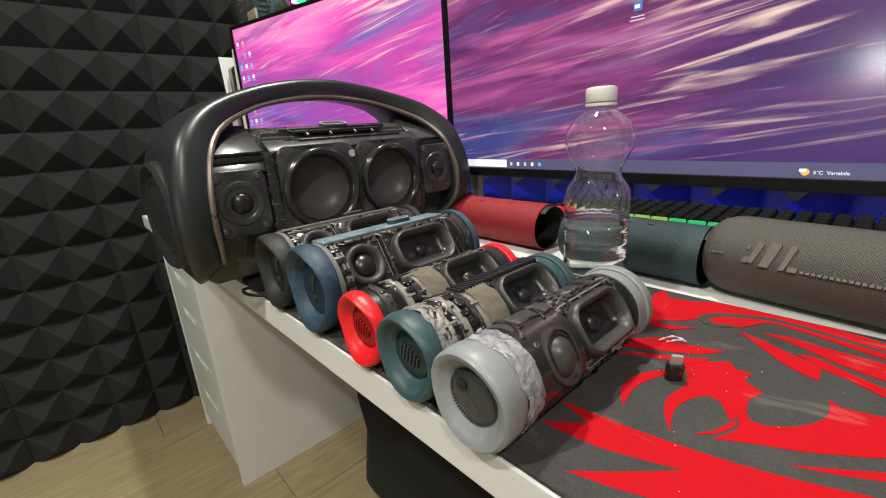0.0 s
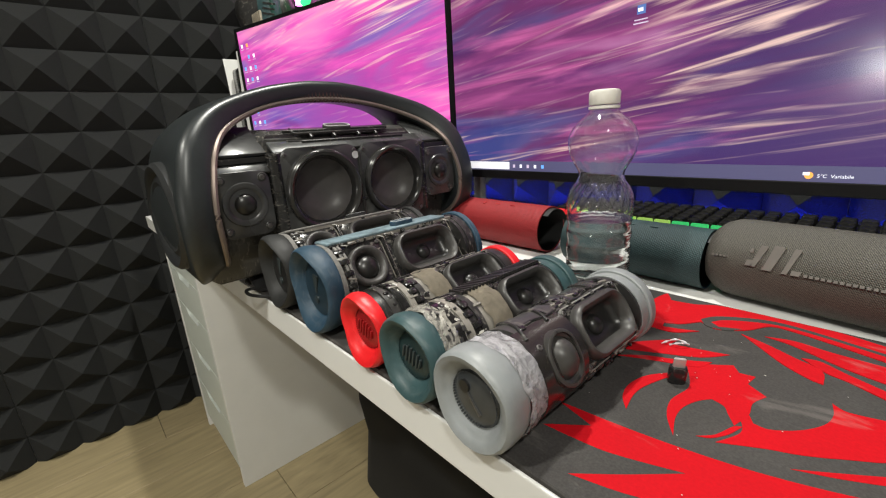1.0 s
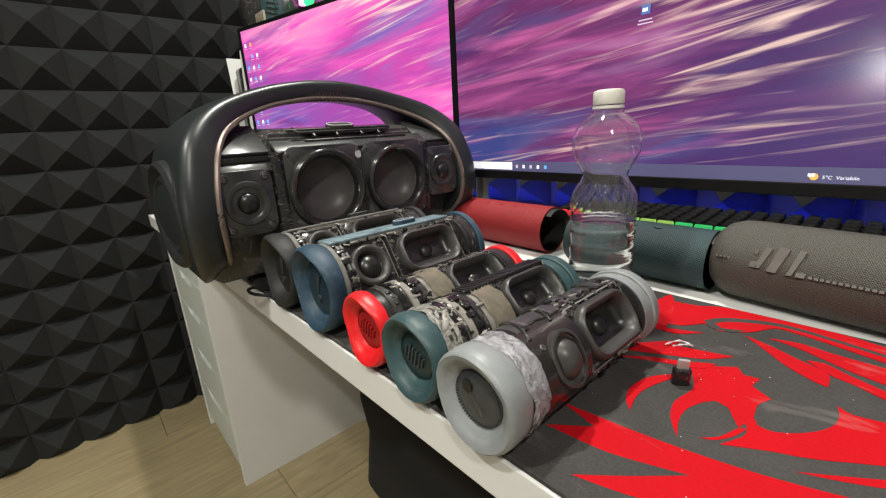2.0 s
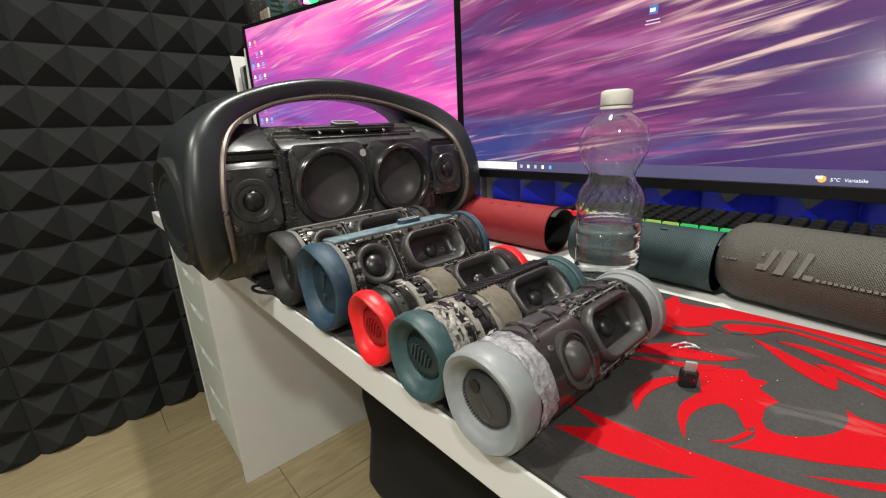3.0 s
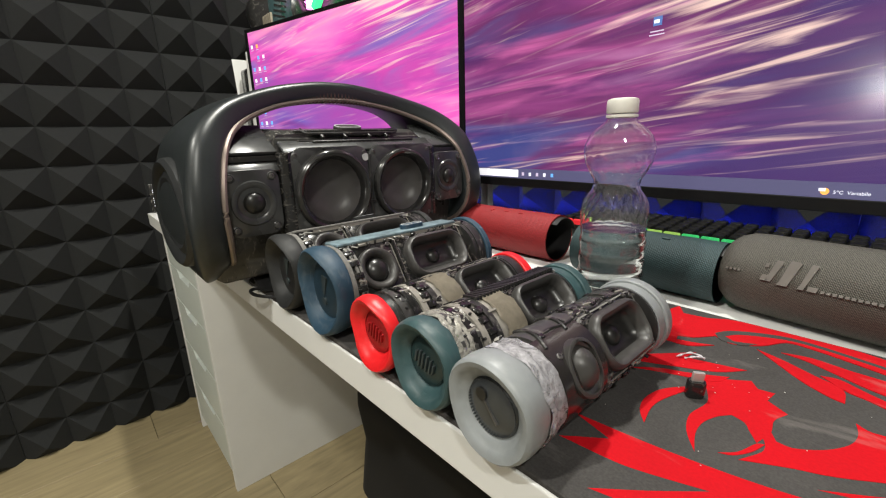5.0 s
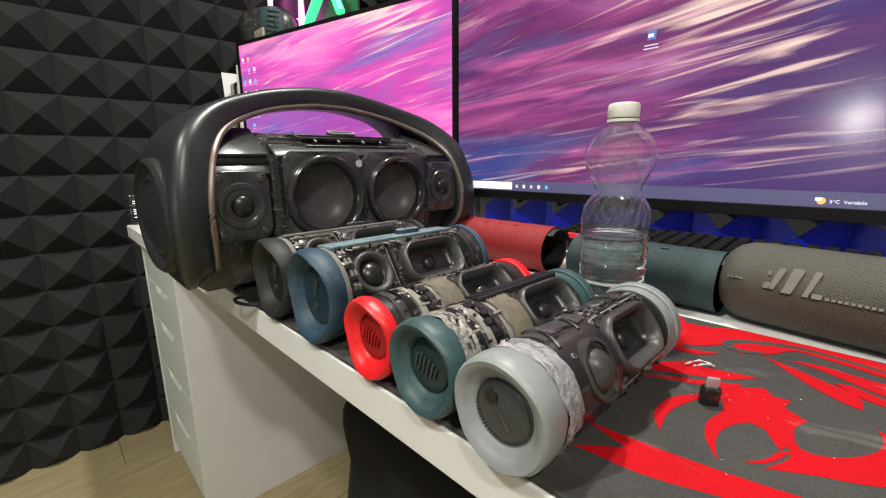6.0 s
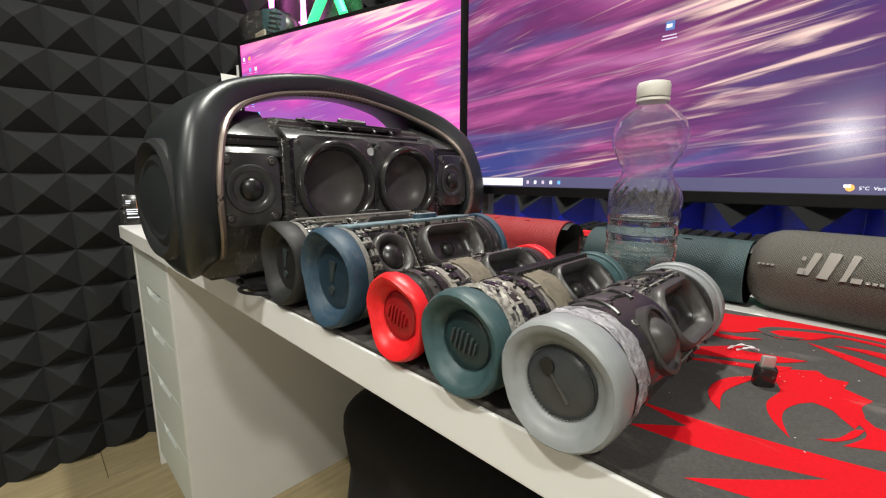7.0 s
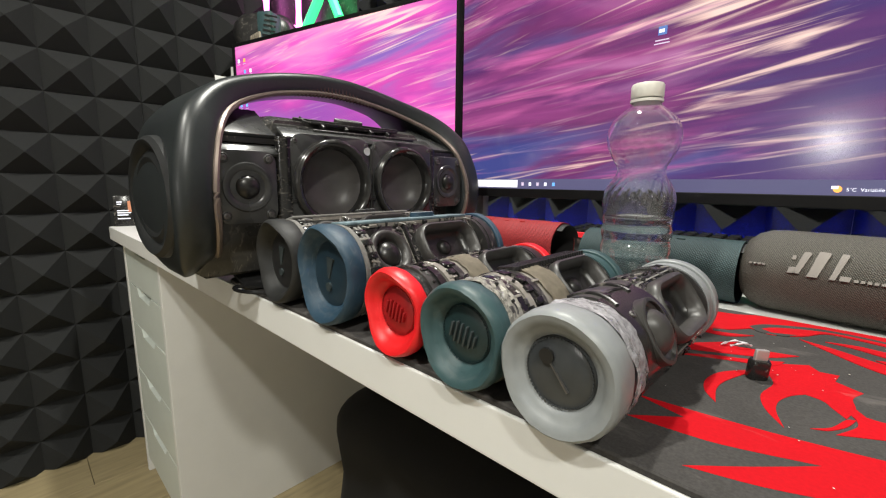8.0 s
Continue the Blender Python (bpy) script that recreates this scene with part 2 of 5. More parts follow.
CAPWHITE = mat("milky_cap", (0.72, 0.70, 0.64), 0.4, scale=60, vary=0.05, bump=0.02)
LOGO = mat("logo_bronze", (0.16, 0.145, 0.132), 0.36, metal=0.5, scale=60, vary=0.1, bump=0.02)


BLUELED = glow("blue_led", (0.004, 0.02, 1.0), 70.0)
PINKLED = glow("pink_neon", (1.0, 0.25, 0.8), 3.0)
GREENLED = glow("green_neon", (0.05, 0.9, 0.25), 1.6)


def glass(name, ior, rough, color=(1, 1, 1), clear=1.0):
    m = bpy.data.materials.new(name)
    m.use_nodes = True
    b = links(m)[0]["Principled BSDF"]
    b.inputs["Transmission Weight"].default_value, b.inputs["IOR"].default_value = clear, ior
    b.inputs["Roughness"].default_value, b.inputs["Base Color"].default_value = rough, (*color, 1)
    return m


PET = glass("clear_plastic", 1.5, 0.02, (1, 1, 1), 0.985)
WATER = glass("water", 1.33, 0.0, (0.93, 0.98, 0.98))

# ---- mesh helpers ----


def thing(name, label, category, group="", kind="", m=None):
    ob = new(name)
    ob.empty_display_size = 0.02
    if m is not None:
        ob.matrix_basis = m
    return tagged(ob, label, category, group, kind)


def part(name, bm, material, parent, label="", smooth=True, m=None):
    bmesh.ops.recalc_face_normals(bm, faces=bm.faces)
    me = bpy.data.meshes.new(name)
    bm.to_mesh(me)
    bm.free()
    if smooth:
        me.shade_smooth()
        me.set_sharp_from_angle(angle=radians(38))
    me.materials.append(material)
    ob = new(name, me)
    ob.parent = parent
    if m is not None:
        ob.matrix_basis = m
    if label:
        ob["label"] = label
    return ob


def solo(name, bm, material, label, category, group="", kind="", smooth=True, m=None):
    ob = part(name, bm, material, None, "", smooth, m)
    return tagged(ob, label, category, group, kind)


def box(bm, x0, y0, z0, x1, y1, z1, bevel=0.0, segs=2, m=None):
    r = bmesh.ops.create_cube(bm, size=1)
    vs = r["verts"]
    for v in vs:
        v.co = Vector(((x0 + x1) / 2 + v.co.x * (x1 - x0), (y0 + y1) / 2 + v.co.y * (y1 - y0), (z0 + z1) / 2 + v.co.z * (z1 - z0)))
    if bevel:
        es = list({e for v in vs for e in v.link_edges})
        out = bmesh.ops.bevel(bm, geom=es, offset=bevel, segments=segs, profile=0.5, affect="EDGES")
        vs = list({v for f in out["faces"] for v in f.verts} | {v for v in vs if v.is_valid})
    if m is not None:
        for v in vs:
            v.co = m @ v.co
    return bm


def boxed(*a, **k):
    return box(bmesh.new(), *a, **k)


def rings(bm, loops, close_first=True, close_last=True, wrap=False):
    """Skin between loops of equal length."""
    vv = [[bm.verts.new(p) for p in loop] for loop in loops]
    pairs = list(zip(vv, vv[1:])) + ([(vv[-1], vv[0])] if wrap else [])
    for a, b in pairs:
        for i in range(len(a)):
            j = (i + 1) % len(a)
            bm.faces.new((a[i], a[j], b[j], b[i]))
    if not wrap and close_first:
        bm.faces.new(vv[0])
    if not wrap and close_last:
        bm.faces.new(vv[-1])
    return bm


def lathe(profile, segs=48, wobble=None, ends=True, bm=None):
    """Turn (along, radius) pairs round the y axis. wobble(angle, along) scales the radius."""
    loops = []
    for y, r in profile:
        loop = []
        for i in range(segs):
            a = math.tau * i / segs
            k = wobble(a, y) if wobble else 1
            loop.append((r * k * math.cos(a), y, r * k * math.sin(a)))
        loops.append(loop)
    return rings(bm or bmesh.new(), loops, ends, ends)


def rrect(w, h, r, z, n=6):
    """A rounded rectangle in the xy plane, w by h."""
    pts = []
    for cx, cy, a0 in ((w / 2 - r, h / 2 - r, 0), (-w / 2 + r, h / 2 - r, 90), (-w / 2 + r, -h / 2 + r, 180), (w / 2 - r, -h / 2 + r, 270)):
        for i in range(n + 1):
            a = radians(a0 + 90 * i / n)
            pts.append((cx + r * math.cos(a), cy + r * math.sin(a), z))
    return pts


def tube(path, radius, segs=8, closed=False, bm=None):
    """A round tube along points; radius may be a list."""
    loops = []
    n = len(path)
    for i, p in enumerate(path):
        p = Vector(p)
        a = Vector(path[(i - 1) % n] if closed or i else path[0])
        b = Vector(path[(i + 1) % n] if closed or i < n - 1 else path[-1])
        d = (b - a).normalized()
        u = d.cross(Vector((0, 0, 1)))
        if u.length < 1e-4:
            u = Vector((1, 0, 0))
        u.normalize()
        w = u.cross(d)
        r = radius[i] if isinstance(radius, (list, tuple)) else radius
        loops.append([p + u * r * math.cos(math.tau * k / segs) + w * r * math.sin(math.tau * k / segs) for k in range(segs)])
    return rings(bm or bmesh.new(), loops, wrap=closed)


def smooth_line(ctrl, per=6, closed=False):
    """Catmull-Rom through control points."""
    n = len(ctrl)
    out = []
    for i in range(n if closed else n - 1):
        p = [Vector(ctrl[(i + k) % n]) if closed else Vector(ctrl[min(max(i + k, 0), n - 1)]) for k in (-1, 0, 1, 2)]
        for s in range(per):
            t = s / per
            out.append(0.5 * (2 * p[1] + (p[2] - p[0]) * t + (2 * p[0] - 5 * p[1] + 4 * p[2] - p[3]) * t * t + (3 * p[1] - p[0] - 3 * p[2] + p[3]) * t ** 3))
    if not closed:
        out.append(Vector(ctrl[-1]))
    return out


def sharp_line(ctrl, per=4):
    """A closed smooth line that keeps its sharp tips."""
    n = len(ctrl)
    pts = [Vector((a, b, 0)) for a, b in ctrl]
    tan = []
    for i in range(n):
        u, v = pts[i] - pts[i - 1], pts[(i + 1) % n] - pts[i]
        tan.append((pts[(i + 1) % n] - pts[i - 1]) * 0.5 if u.angle(v, 0) < radians(62) else None)
    out = []
    for i in range(n):
        a, b = pts[i], pts[(i + 1) % n]
        ta = tan[i] if tan[i] is not None else (b - a) * 0.6
        tb = tan[(i + 1) % n] if tan[(i + 1) % n] is not None else (b - a) * 0.6
        lim = (b - a).length
        ta, tb = (t * min(1, lim / max(t.length, 1e-6)) for t in (ta, tb))
        for s in range(per):
            t = s / per
            out.append(a * (2 * t ** 3 - 3 * t * t + 1) + ta * (t ** 3 - 2 * t * t + t) + b * (3 * t * t - 2 * t ** 3) + tb * (t ** 3 - t * t))
    return out


def plate(outline, z0, z1):
    """A flat plate from an outline in the xy plane."""
    bm = bmesh.new()
    lo = [bm.verts.new((p[0], p[1], z0)) for p in outline]
    hi = [bm.verts.new((p[0], p[1], z1)) for p in outline]
    for i in range(len(lo)):
        j = (i + 1) % len(lo)
        bm.faces.new((lo[i], lo[j], hi[j], hi[i]))
    bm.faces.new(hi), bm.faces.new(lo[::-1])
    bmesh.ops.triangulate(bm, faces=[f for f in bm.faces if len(f.verts) > 4])
    return bm


def uv_round(ob, around, along_axis=1):
    """Real-size UVs round the y axis of a tube, in metres."""
    me = ob.data
    uv = me.uv_layers.new(name="uv")
    for poly in me.polygons:
        angles = []
        for li in poly.loop_indices:
            c = me.vertices[me.loops[li].vertex_index].co
            angles.append(math.atan2(c.z, c.x))
        base = angles[0]
        for li, a in zip(poly.loop_indices, angles):
            while a - base > math.pi:
                a -= math.tau
            while a - base < -math.pi:
                a += math.tau
            c = me.vertices[me.loops[li].vertex_index].co
            uv.data[li].uv = (a * around, c[along_axis])


DESK = 0.734
TOP = 0.738

# ---- the room ----
floor = solo("floor", boxed(-0.66, -2.4, -0.05, 3.0, 0.74, -0.004), GROOVE, "light oak laminate plank floor", "floor", kind="structure", smooth=False)
solo("wall_left", boxed(-0.72, -2.4, -0.05, -0.60, 0.80, 2.5), PLASTER, "plain wall covered with foam panels", "wall", kind="structure", smooth=False)
solo("wall_back", boxed(-0.60, 0.70, -0.05, 3.0, 0.80, 2.5), PLASTER, "plain wall behind the desk", "wall", kind="structure", smooth=False)
solo("wall_right", boxed(3.0, -2.4, -0.05, 3.1, 0.80, 2.5), PLASTER, "plain pale wall", "wall", kind="structure", smooth=False)
solo("wall_front", boxed(-0.72, -2.5, -0.05, 3.1, -2.4, 2.5), PLASTER, "plain pale wall", "wall", kind="structure", smooth=False)
solo("ceiling", boxed(-0.60, -2.4, 2.40, 3.0, 0.70, 2.5), CEILING, "plain white ceiling", "ceiling", kind="structure", smooth=False)

PITCH = 0.112


def pyramid_mesh():
    bm = bmesh.new()
    h, t = PITCH / 2 - 0.0004, 0.002
    rings(bm, [[(a * r, b * r, z) for a, b in ((-1, -1), (1, -1), (1, 1), (-1, 1))] for r, z in ((PITCH / 2, 0.0035), (h, 0.0045), (t, 0.056))], False, True)
    return bm


sheet = boxed(-PITCH * 2.5, -PITCH * 2.5, 0.0, PITCH * 2.5, PITCH * 2.5, 0.0036)
first = solo("foam_panel", sheet, FOAM, "charcoal pyramid acoustic foam panel glued to the wall", "foam panel", "foam panels", smooth=False, m=pose(-0.599, 0.422, 0.26, 0, 90, 0))
point = None
for i in range(-2, 3):
    for j in range(-2, 3):
        if point is None:
            point = part("pyramid", pyramid_mesh(), FOAM, first, smooth=False, m=pose(i * PITCH, j * PITCH, 0))
        else:
            o = new("pyramid", point.data)
            o.parent, o.matrix_basis = first, pose(i * PITCH, j * PITCH, 0)
SIDE = PITCH * 5 + 0.001
for row in range(4):
    for col in range(5):
        if row == 0 and col == 0:
            continue
        copy_thing(first, pose(-0.599, 0.422 - col * SIDE, 0.26 + row * SIDE, 0, 90, 0))
BACK = 0.93
for row in range(3):
    for col in range(7):
        copy_thing(first, pose(-0.253 + col * SIDE * BACK, 0.699, 0.789 + row * SIDE * BACK, 90, 0, 0) @ Matrix.Scale(BACK, 4))

# ---- desk and drawers ----
desk = thing("desk", "white laminate desk resting on a drawer unit", "desk")
part("slab", boxed(-0.41, 0.0, 0.70, 1.75, 0.68, DESK, bevel=0.0012), WHITE, desk, smooth=False)
part("leg", boxed(1.66, 0.05, 0.0, 1.71, 0.10, 0.70, bevel=0.003), WHITE, desk)
part("leg", boxed(1.66, 0.58, 0.0, 1.71, 0.63, 0.70, bevel=0.003), WHITE, desk)


def drawer_unit():
    x0, x1, y0, y1, z1 = -0.385, 0.0, 0.022, 0.60, 0.698
    ob = thing("drawer_unit", "white drawer unit standing under the desk top", "drawers")
    bm = boxed(x0, y0, 0.0, x0 + 0.016, y1, z1, bevel=0.001)
    box(bm, x1 - 0.016, y0, 0.0, x1, y1, z1, bevel=0.001)
    box(bm, x0 + 0.016, y0 + 0.02, z1 - 0.016, x1 - 0.016, y1, z1)
    box(bm, x0 + 0.016, y1 - 0.012, 0.0, x1 - 0.016, y1, z1 - 0.016)
    box(bm, x0 + 0.016, y0 + 0.03, 0.0, x1 - 0.016, y0 + 0.04, 0.045)
    part("body", bm, WHITE, ob, smooth=False)
    tops = [0.694, 0.583, 0.472, 0.331, 0.190]
    bots = [0.587, 0.476, 0.335, 0.194, 0.050]
    for a, b in zip(tops, bots):
        w = x1 - x0 - 0.036
        cx = (x0 + x1) / 2
        notch, deep = 0.055, 0.02
        out = [(-w / 2, 0), (-w / 2, a - b), (-notch - deep, a - b), (-notch, a - b - deep), (notch, a - b - deep), (notch + deep, a - b), (w / 2, a - b), (w / 2, 0)]
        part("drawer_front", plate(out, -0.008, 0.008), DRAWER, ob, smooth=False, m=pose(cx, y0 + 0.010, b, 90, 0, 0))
        part("drawer_lip", boxed(-notch - deep, 0.014, a - b - deep - 0.004, notch + deep, 0.018, a - b, bevel=0.0), WHITE, ob, smooth=False, m=pose(cx, y0 + 0.012, b))
    return ob


drawer_unit()

# ---- mouse mat ----
desk_mat = thing("desk_mat", "black cloth desk mat printed with red swooping shapes", "desk mat")
bm = bmesh.new()
loops = [rrect(0.90, 0.316, 0.018, z) for z in (DESK + 0.0002, TOP - 0.001)] + [rrect(0.898, 0.314, 0.017, TOP)]
rings(bm, [[(p[0] + 0.915, p[1] + 0.160, p[2]) for p in lp] for lp in loops])
part("cloth", bm, PAD, desk_mat)
printed = 0


def print_shape(outline, ink=PADRED):
    """One inked shape on the mat, each a hair above the last."""
    global printed
    line = [(p.x, min(p.y, 0.315)) for p in sharp_line(outline)]
    printed += 1
    part("print", plate(line, TOP - 0.0002, TOP + 0.00008 + printed * 0.00005), ink, desk_mat, "red printed shape" if ink is PADRED else "black printed line", smooth=False)


# swoosh across the near side, and the tail beside it
print_shape([(0.956, 0.069), (1.001, 0.074), (1.036, 0.080), (1.068, 0.088), (1.098, 0.099), (1.126, 0.112), (1.109, 0.067), (1.059, 0.042), (1.024, 0.025), (0.995, 0.016), (1.018, 0.037), (1.042, 0.061), (1.014, 0.050), (0.997, 0.045), (0.961, 0.041), (0.985, 0.061)])
print_shape([(1.081, 0.103), (1.096, 0.114), (1.125, 0.136), (1.127, 0.128), (1.1, 0.112)])
# head, jaw and body
print_shape([(1.003, 0.180), (1.018, 0.189), (1.031, 0.199), (1.037, 0.19), (1.047, 0.192), (1.045, 0.178), (1.058, 0.169), (1.053, 0.155), (1.054, 0.14), (1.05, 0.122), (1.044, 0.132), (1.04, 0.139), (1.032, 0.142), (1.026, 0.134), (1.021, 0.12), (1.021, 0.105), (1.026, 0.087), (1.016, 0.104), (1.012, 0.123), (1.016, 0.145), (1.012, 0.160)])
print_shape([(1.050, 0.135), (1.054, 0.14), (1.058, 0.132), (1.066, 0.132), (1.079, 0.143), (1.089, 0.159), (1.092, 0.174), (1.09, 0.189), (1.098, 0.184), (1.126, 0.192), (1.126, 0.154), (1.099, 0.13), (1.083, 0.119), (1.069, 0.112), (1.046, 0.098), (1.054, 0.115), (1.054, 0.124)])
print_shape([(1.036, 0.096), (1.044, 0.105), (1.05, 0.121), (1.054, 0.124), (1.05, 0.111), (1.043, 0.100)])
# horn, mane and lash
print_shape([(0.994, 0.092), (0.986, 0.104), (0.983, 0.12), (0.987, 0.139), (0.998, 0.155), (1.006, 0.162), (0.998, 0.143), (0.992, 0.124), (0.991, 0.11)])
print_shape([(0.952, 0.177), (0.967, 0.195), (0.987, 0.217), (0.983, 0.202), (1.005, 0.208), (1.025, 0.214), (1.009, 0.195), (0.983, 0.181), (0.959, 0.169)])
print_shape([(0.957, 0.154), (0.975, 0.169), (0.994, 0.178), (1.018, 0.193), (1.012, 0.178), (0.985, 0.167), (0.969, 0.16)])
# rays
print_shape([(1.022, 0.26), (1.041, 0.253), (1.063, 0.241), (1.08, 0.232), (1.083, 0.211), (1.075, 0.213), (1.058, 0.224), (1.038, 0.244)])
print_shape([(1.038, 0.267), (1.058, 0.273), (1.082, 0.269), (1.126, 0.267), (1.126, 0.236), (1.094, 0.245), (1.074, 0.255), (1.055, 0.264)])
print_shape([(1.066, 0.244), (1.08, 0.232), (1.085, 0.229), (1.095, 0.226), (1.126, 0.209), (1.126, 0.222), (1.093, 0.238), (1.077, 0.247)])
# crest along the far edge, with a black line drawn in it
print_shape([(0.956, 0.224), (0.936, 0.272), (0.936, 0.300), (0.940, 0.316), (0.95, 0.298), (0.972, 0.302), (0.988, 0.312), (1.009, 0.315), (1.062, 0.315), (1.085, 0.314), (1.126, 0.302), (1.126, 0.272), (1.08, 0.286), (1.055, 0.292), (1.038, 0.292), (1.024, 0.27), (1.004, 0.256), (0.989, 0.263), (0.976, 0.246), (0.964, 0.24), (0.966, 0.231), (0.979, 0.235), (0.994, 0.242), (0.977, 0.225)])
print_shape([(0.987, 0.269), (0.996, 0.284), (1.018, 0.298), (1.04, 0.305), (1.068, 0.302), (1.126, 0.288), (1.126, 0.283), (1.069, 0.296), (1.042, 0.298), (1.02, 0.290), (1.003, 0.279), (0.996, 0.268), (1.004, 0.262), (1.021, 0.270), (1.012, 0.259), (0.996, 0.257)], PAD)

# ---- monitors ----
BAR = glow("taskbar_glow", (0.062, 0.060, 0.125), 1.0)
SEARCH = glow("search_glow", (0.75, 0.75, 0.78), 1.0)
ICONW = glow("icon_white", (0.7, 0.72, 0.8), 1.0)
ICONDIM = glow("caption_pale", (0.45, 0.38, 0.5), 1.0)
ICONB = glow("icon_blue", (0.12, 0.35, 0.75), 1.0)
ICONY = glow("icon_yellow", (0.8, 0.36, 0.08), 1.0)



def monitor(label, m, w, h, seed, palette, light, dark, bright_at, dim_at):
    """A flat monitor: local x along its width, z up, screen facing -y, origin at the bottom middle."""
    ob = thing("monitor", label, "monitor", "monitors", m=m)
    bez, low = 0.0085, 0.0145
    part("housing", boxed(-w / 2, 0.001, 0, w / 2, 0.024, h, bevel=0.004), MONBLACK, ob)
    bm = bmesh.new()
    box(bm, -w / 2, -0.004, 0, w / 2, 0.001, low, bevel=0.001)
    box(bm, -w / 2, -0.004, h - bez, w / 2, 0.001, h, bevel=0.001)
    box(bm, -w / 2, -0.004, low, -w / 2 + bez, 0.001, h - bez)
    box(bm, w / 2 - bez, -0.004, low, w / 2, 0.001, h - bez)
    part("bezel", bm, MONBLACK, ob, smooth=False)
    x0, x1, z0, z1 = -w / 2 + bez, w / 2 - bez, low, h - bez
    bm = bmesh.new()
    uv = bm.loops.layers.uv.new("uv")
    f = bm.faces.new([bm.verts.new(p) for p in ((x0, -0.0005, z0), (x1, -0.0005, z0), (x1, -0.0005, z1), (x0, -0.0005, z1))])
    for lp, c in zip(f.loops, ((0, 0), (1, 0), (1, 0.56), (0, 0.56))):
        lp[uv].uv = c
    part("screen", bm, wallpaper("wallpaper", seed, 1.32, palette, light, dark, bright_at, dim_at), ob, "lit screen with a pink and violet sky", smooth=False)
    part("taskbar", boxed(x0, -0.0012, z0, x1, -0.0008, z0 + 0.0165), BAR, ob, "pale violet task bar", smooth=False)
    part("search_box", boxed(x0 + 0.010, -0.0017, z0 + 0.002, x0 + 0.128, -0.0013, z0 + 0.0145), SEARCH, ob, smooth=False)
    for k, c in enumerate((ICONDIM, ICONW, ICONDIM, ICONW, ICONB)):
        cx = x0 + 0.136 + k * 0.0145
        part("task_icon", boxed(cx, -0.0017, z0 + 0.005, cx + 0.0045, -0.0013, z0 + 0.0105), c, ob, smooth=False)
    part("back_bulge", boxed(-0.14, 0.024, 0.08, 0.14, 0.05, h - 0.1, bevel=0.01), MONBLACK, ob)
    return ob


MW, MH = 0.726, 0.405
main = monitor("wide black monitor showing a streaked violet sky", pose(0.493 + MW / 2, 0.425, 0.8405), MW, MH, 3.1, VIOLET, (0.72, 0.15, 0.40), (0.045, 0.014, 0.105), (0.58, 0.36), (0.84, 0.07))
left = monitor("black monitor turned inwards showing a pink sky", pose(0.122, 0.372, 0.842, 0, 0, 13.2), 0.712, 0.389, 7.4, PINK, (0.90, 0.22, 0.50), (0.30, 0.06, 0.34), (0.75, 0.55), (0.55, 0.0))


def written(text, size, m, material, parent, name="writing"):
    cu = bpy.data.curves.new(name, "FONT")
    cu.body, cu.size, cu.extrude = text, size, 0.0001
    cu.materials.append(material)
    ob = new(name, cu)
    ob.parent = parent
    ob.matrix_basis = m
    return ob


def stand(ob, x, y, half):
    part("stand_post", boxed(x - half, y - 0.018, -0.104, x + half, y, 0.2, bevel=0.003), POST, ob)
    part("stand_foot", boxed(x - half * 1.6, y - 0.05, -0.1065, x + half * 1.6, y + 0.14, -0.098, bevel=0.003), POST, ob)


POST = mat("grey_metal_post", (0.20, 0.20, 0.20), 0.45, metal=0.5)
stand(main, -0.328, 0.040, 0.010)
stand(main, 0.328, 0.040, 0.010)
stand(left, 0.0, 0.050, 0.022)
written("5°C  Variabile", 0.0050, pose(0.1805, -0.0015, 0.0190, 90), ICONW, main)
bm = lathe([(-0.0004, 0.0036), (0.0, 0.0036)], 20)
part("weather_icon", bm, ICONY, main, "yellow sun icon", m=pose(0.174, -0.0013, 0.0211))
part("weather_icon", boxed(-0.0046, -0.0004, -0.0006, 0.0010, 0.0, 0.0026, bevel=0.0002), ICONW, main, "white cloud icon", m=pose(0.1735, -0.0018, 0.0218))
for k in range(4):
    part("tray_icon", boxed(0, -0.0004, 0, 0.004, 0, 0.004), ICONW, main, smooth=False, m=pose(0.240 + k * 0.012, -0.0013, 0.0190))
part("shortcut_icon", boxed(0, -0.0004, 0, 0.0105, 0, 0.0105), glow("icon_dark_blue", (0.06, 0.12, 0.32), 1.0), main, "dark blue desktop shortcut", smooth=False, m=pose(-0.019, -0.0013, 0.215))
part("shortcut_wave", boxed(0.0012, -0.0008, 0.0030, 0.0075, -0.0005, 0.0070), ICONW, main, smooth=False, m=pose(-0.019, -0.0013, 0.215))
part("caption_bar", boxed(-0.003, -0.0004, 0, 0.0135, 0, 0.0014), ICONDIM, main, smooth=False, m=pose(-0.019, -0.0013, 0.208))
part("caption_bar", boxed(-0.004, -0.0004, 0, 0.0145, 0, 0.0014), ICONDIM, main, smooth=False, m=pose(-0.019, -0.0013, 0.204))
rng = random.Random(4)
for row in range(11):
    for col in range(3):
        if rng.random() < 0.16:
            continue
        c = rng.choice((ICONW, ICONW, ICONB, ICONY))
        part("desktop_icon", boxed(0, -0.0004, 0, 0.008, 0, 0.009), c, left, smooth=False, m=pose(-0.337 + col * 0.024, -0.0013, 0.338 - row * 0.029))
        part("caption_bar", boxed(-0.002, -0.0004, 0, 0.010, 0, 0.0013), ICONDIM, left, smooth=False, m=pose(-0.337 + col * 0.024, -0.0013, 0.333 - row * 0.029))

# ---- speakers laid open on the desk ----


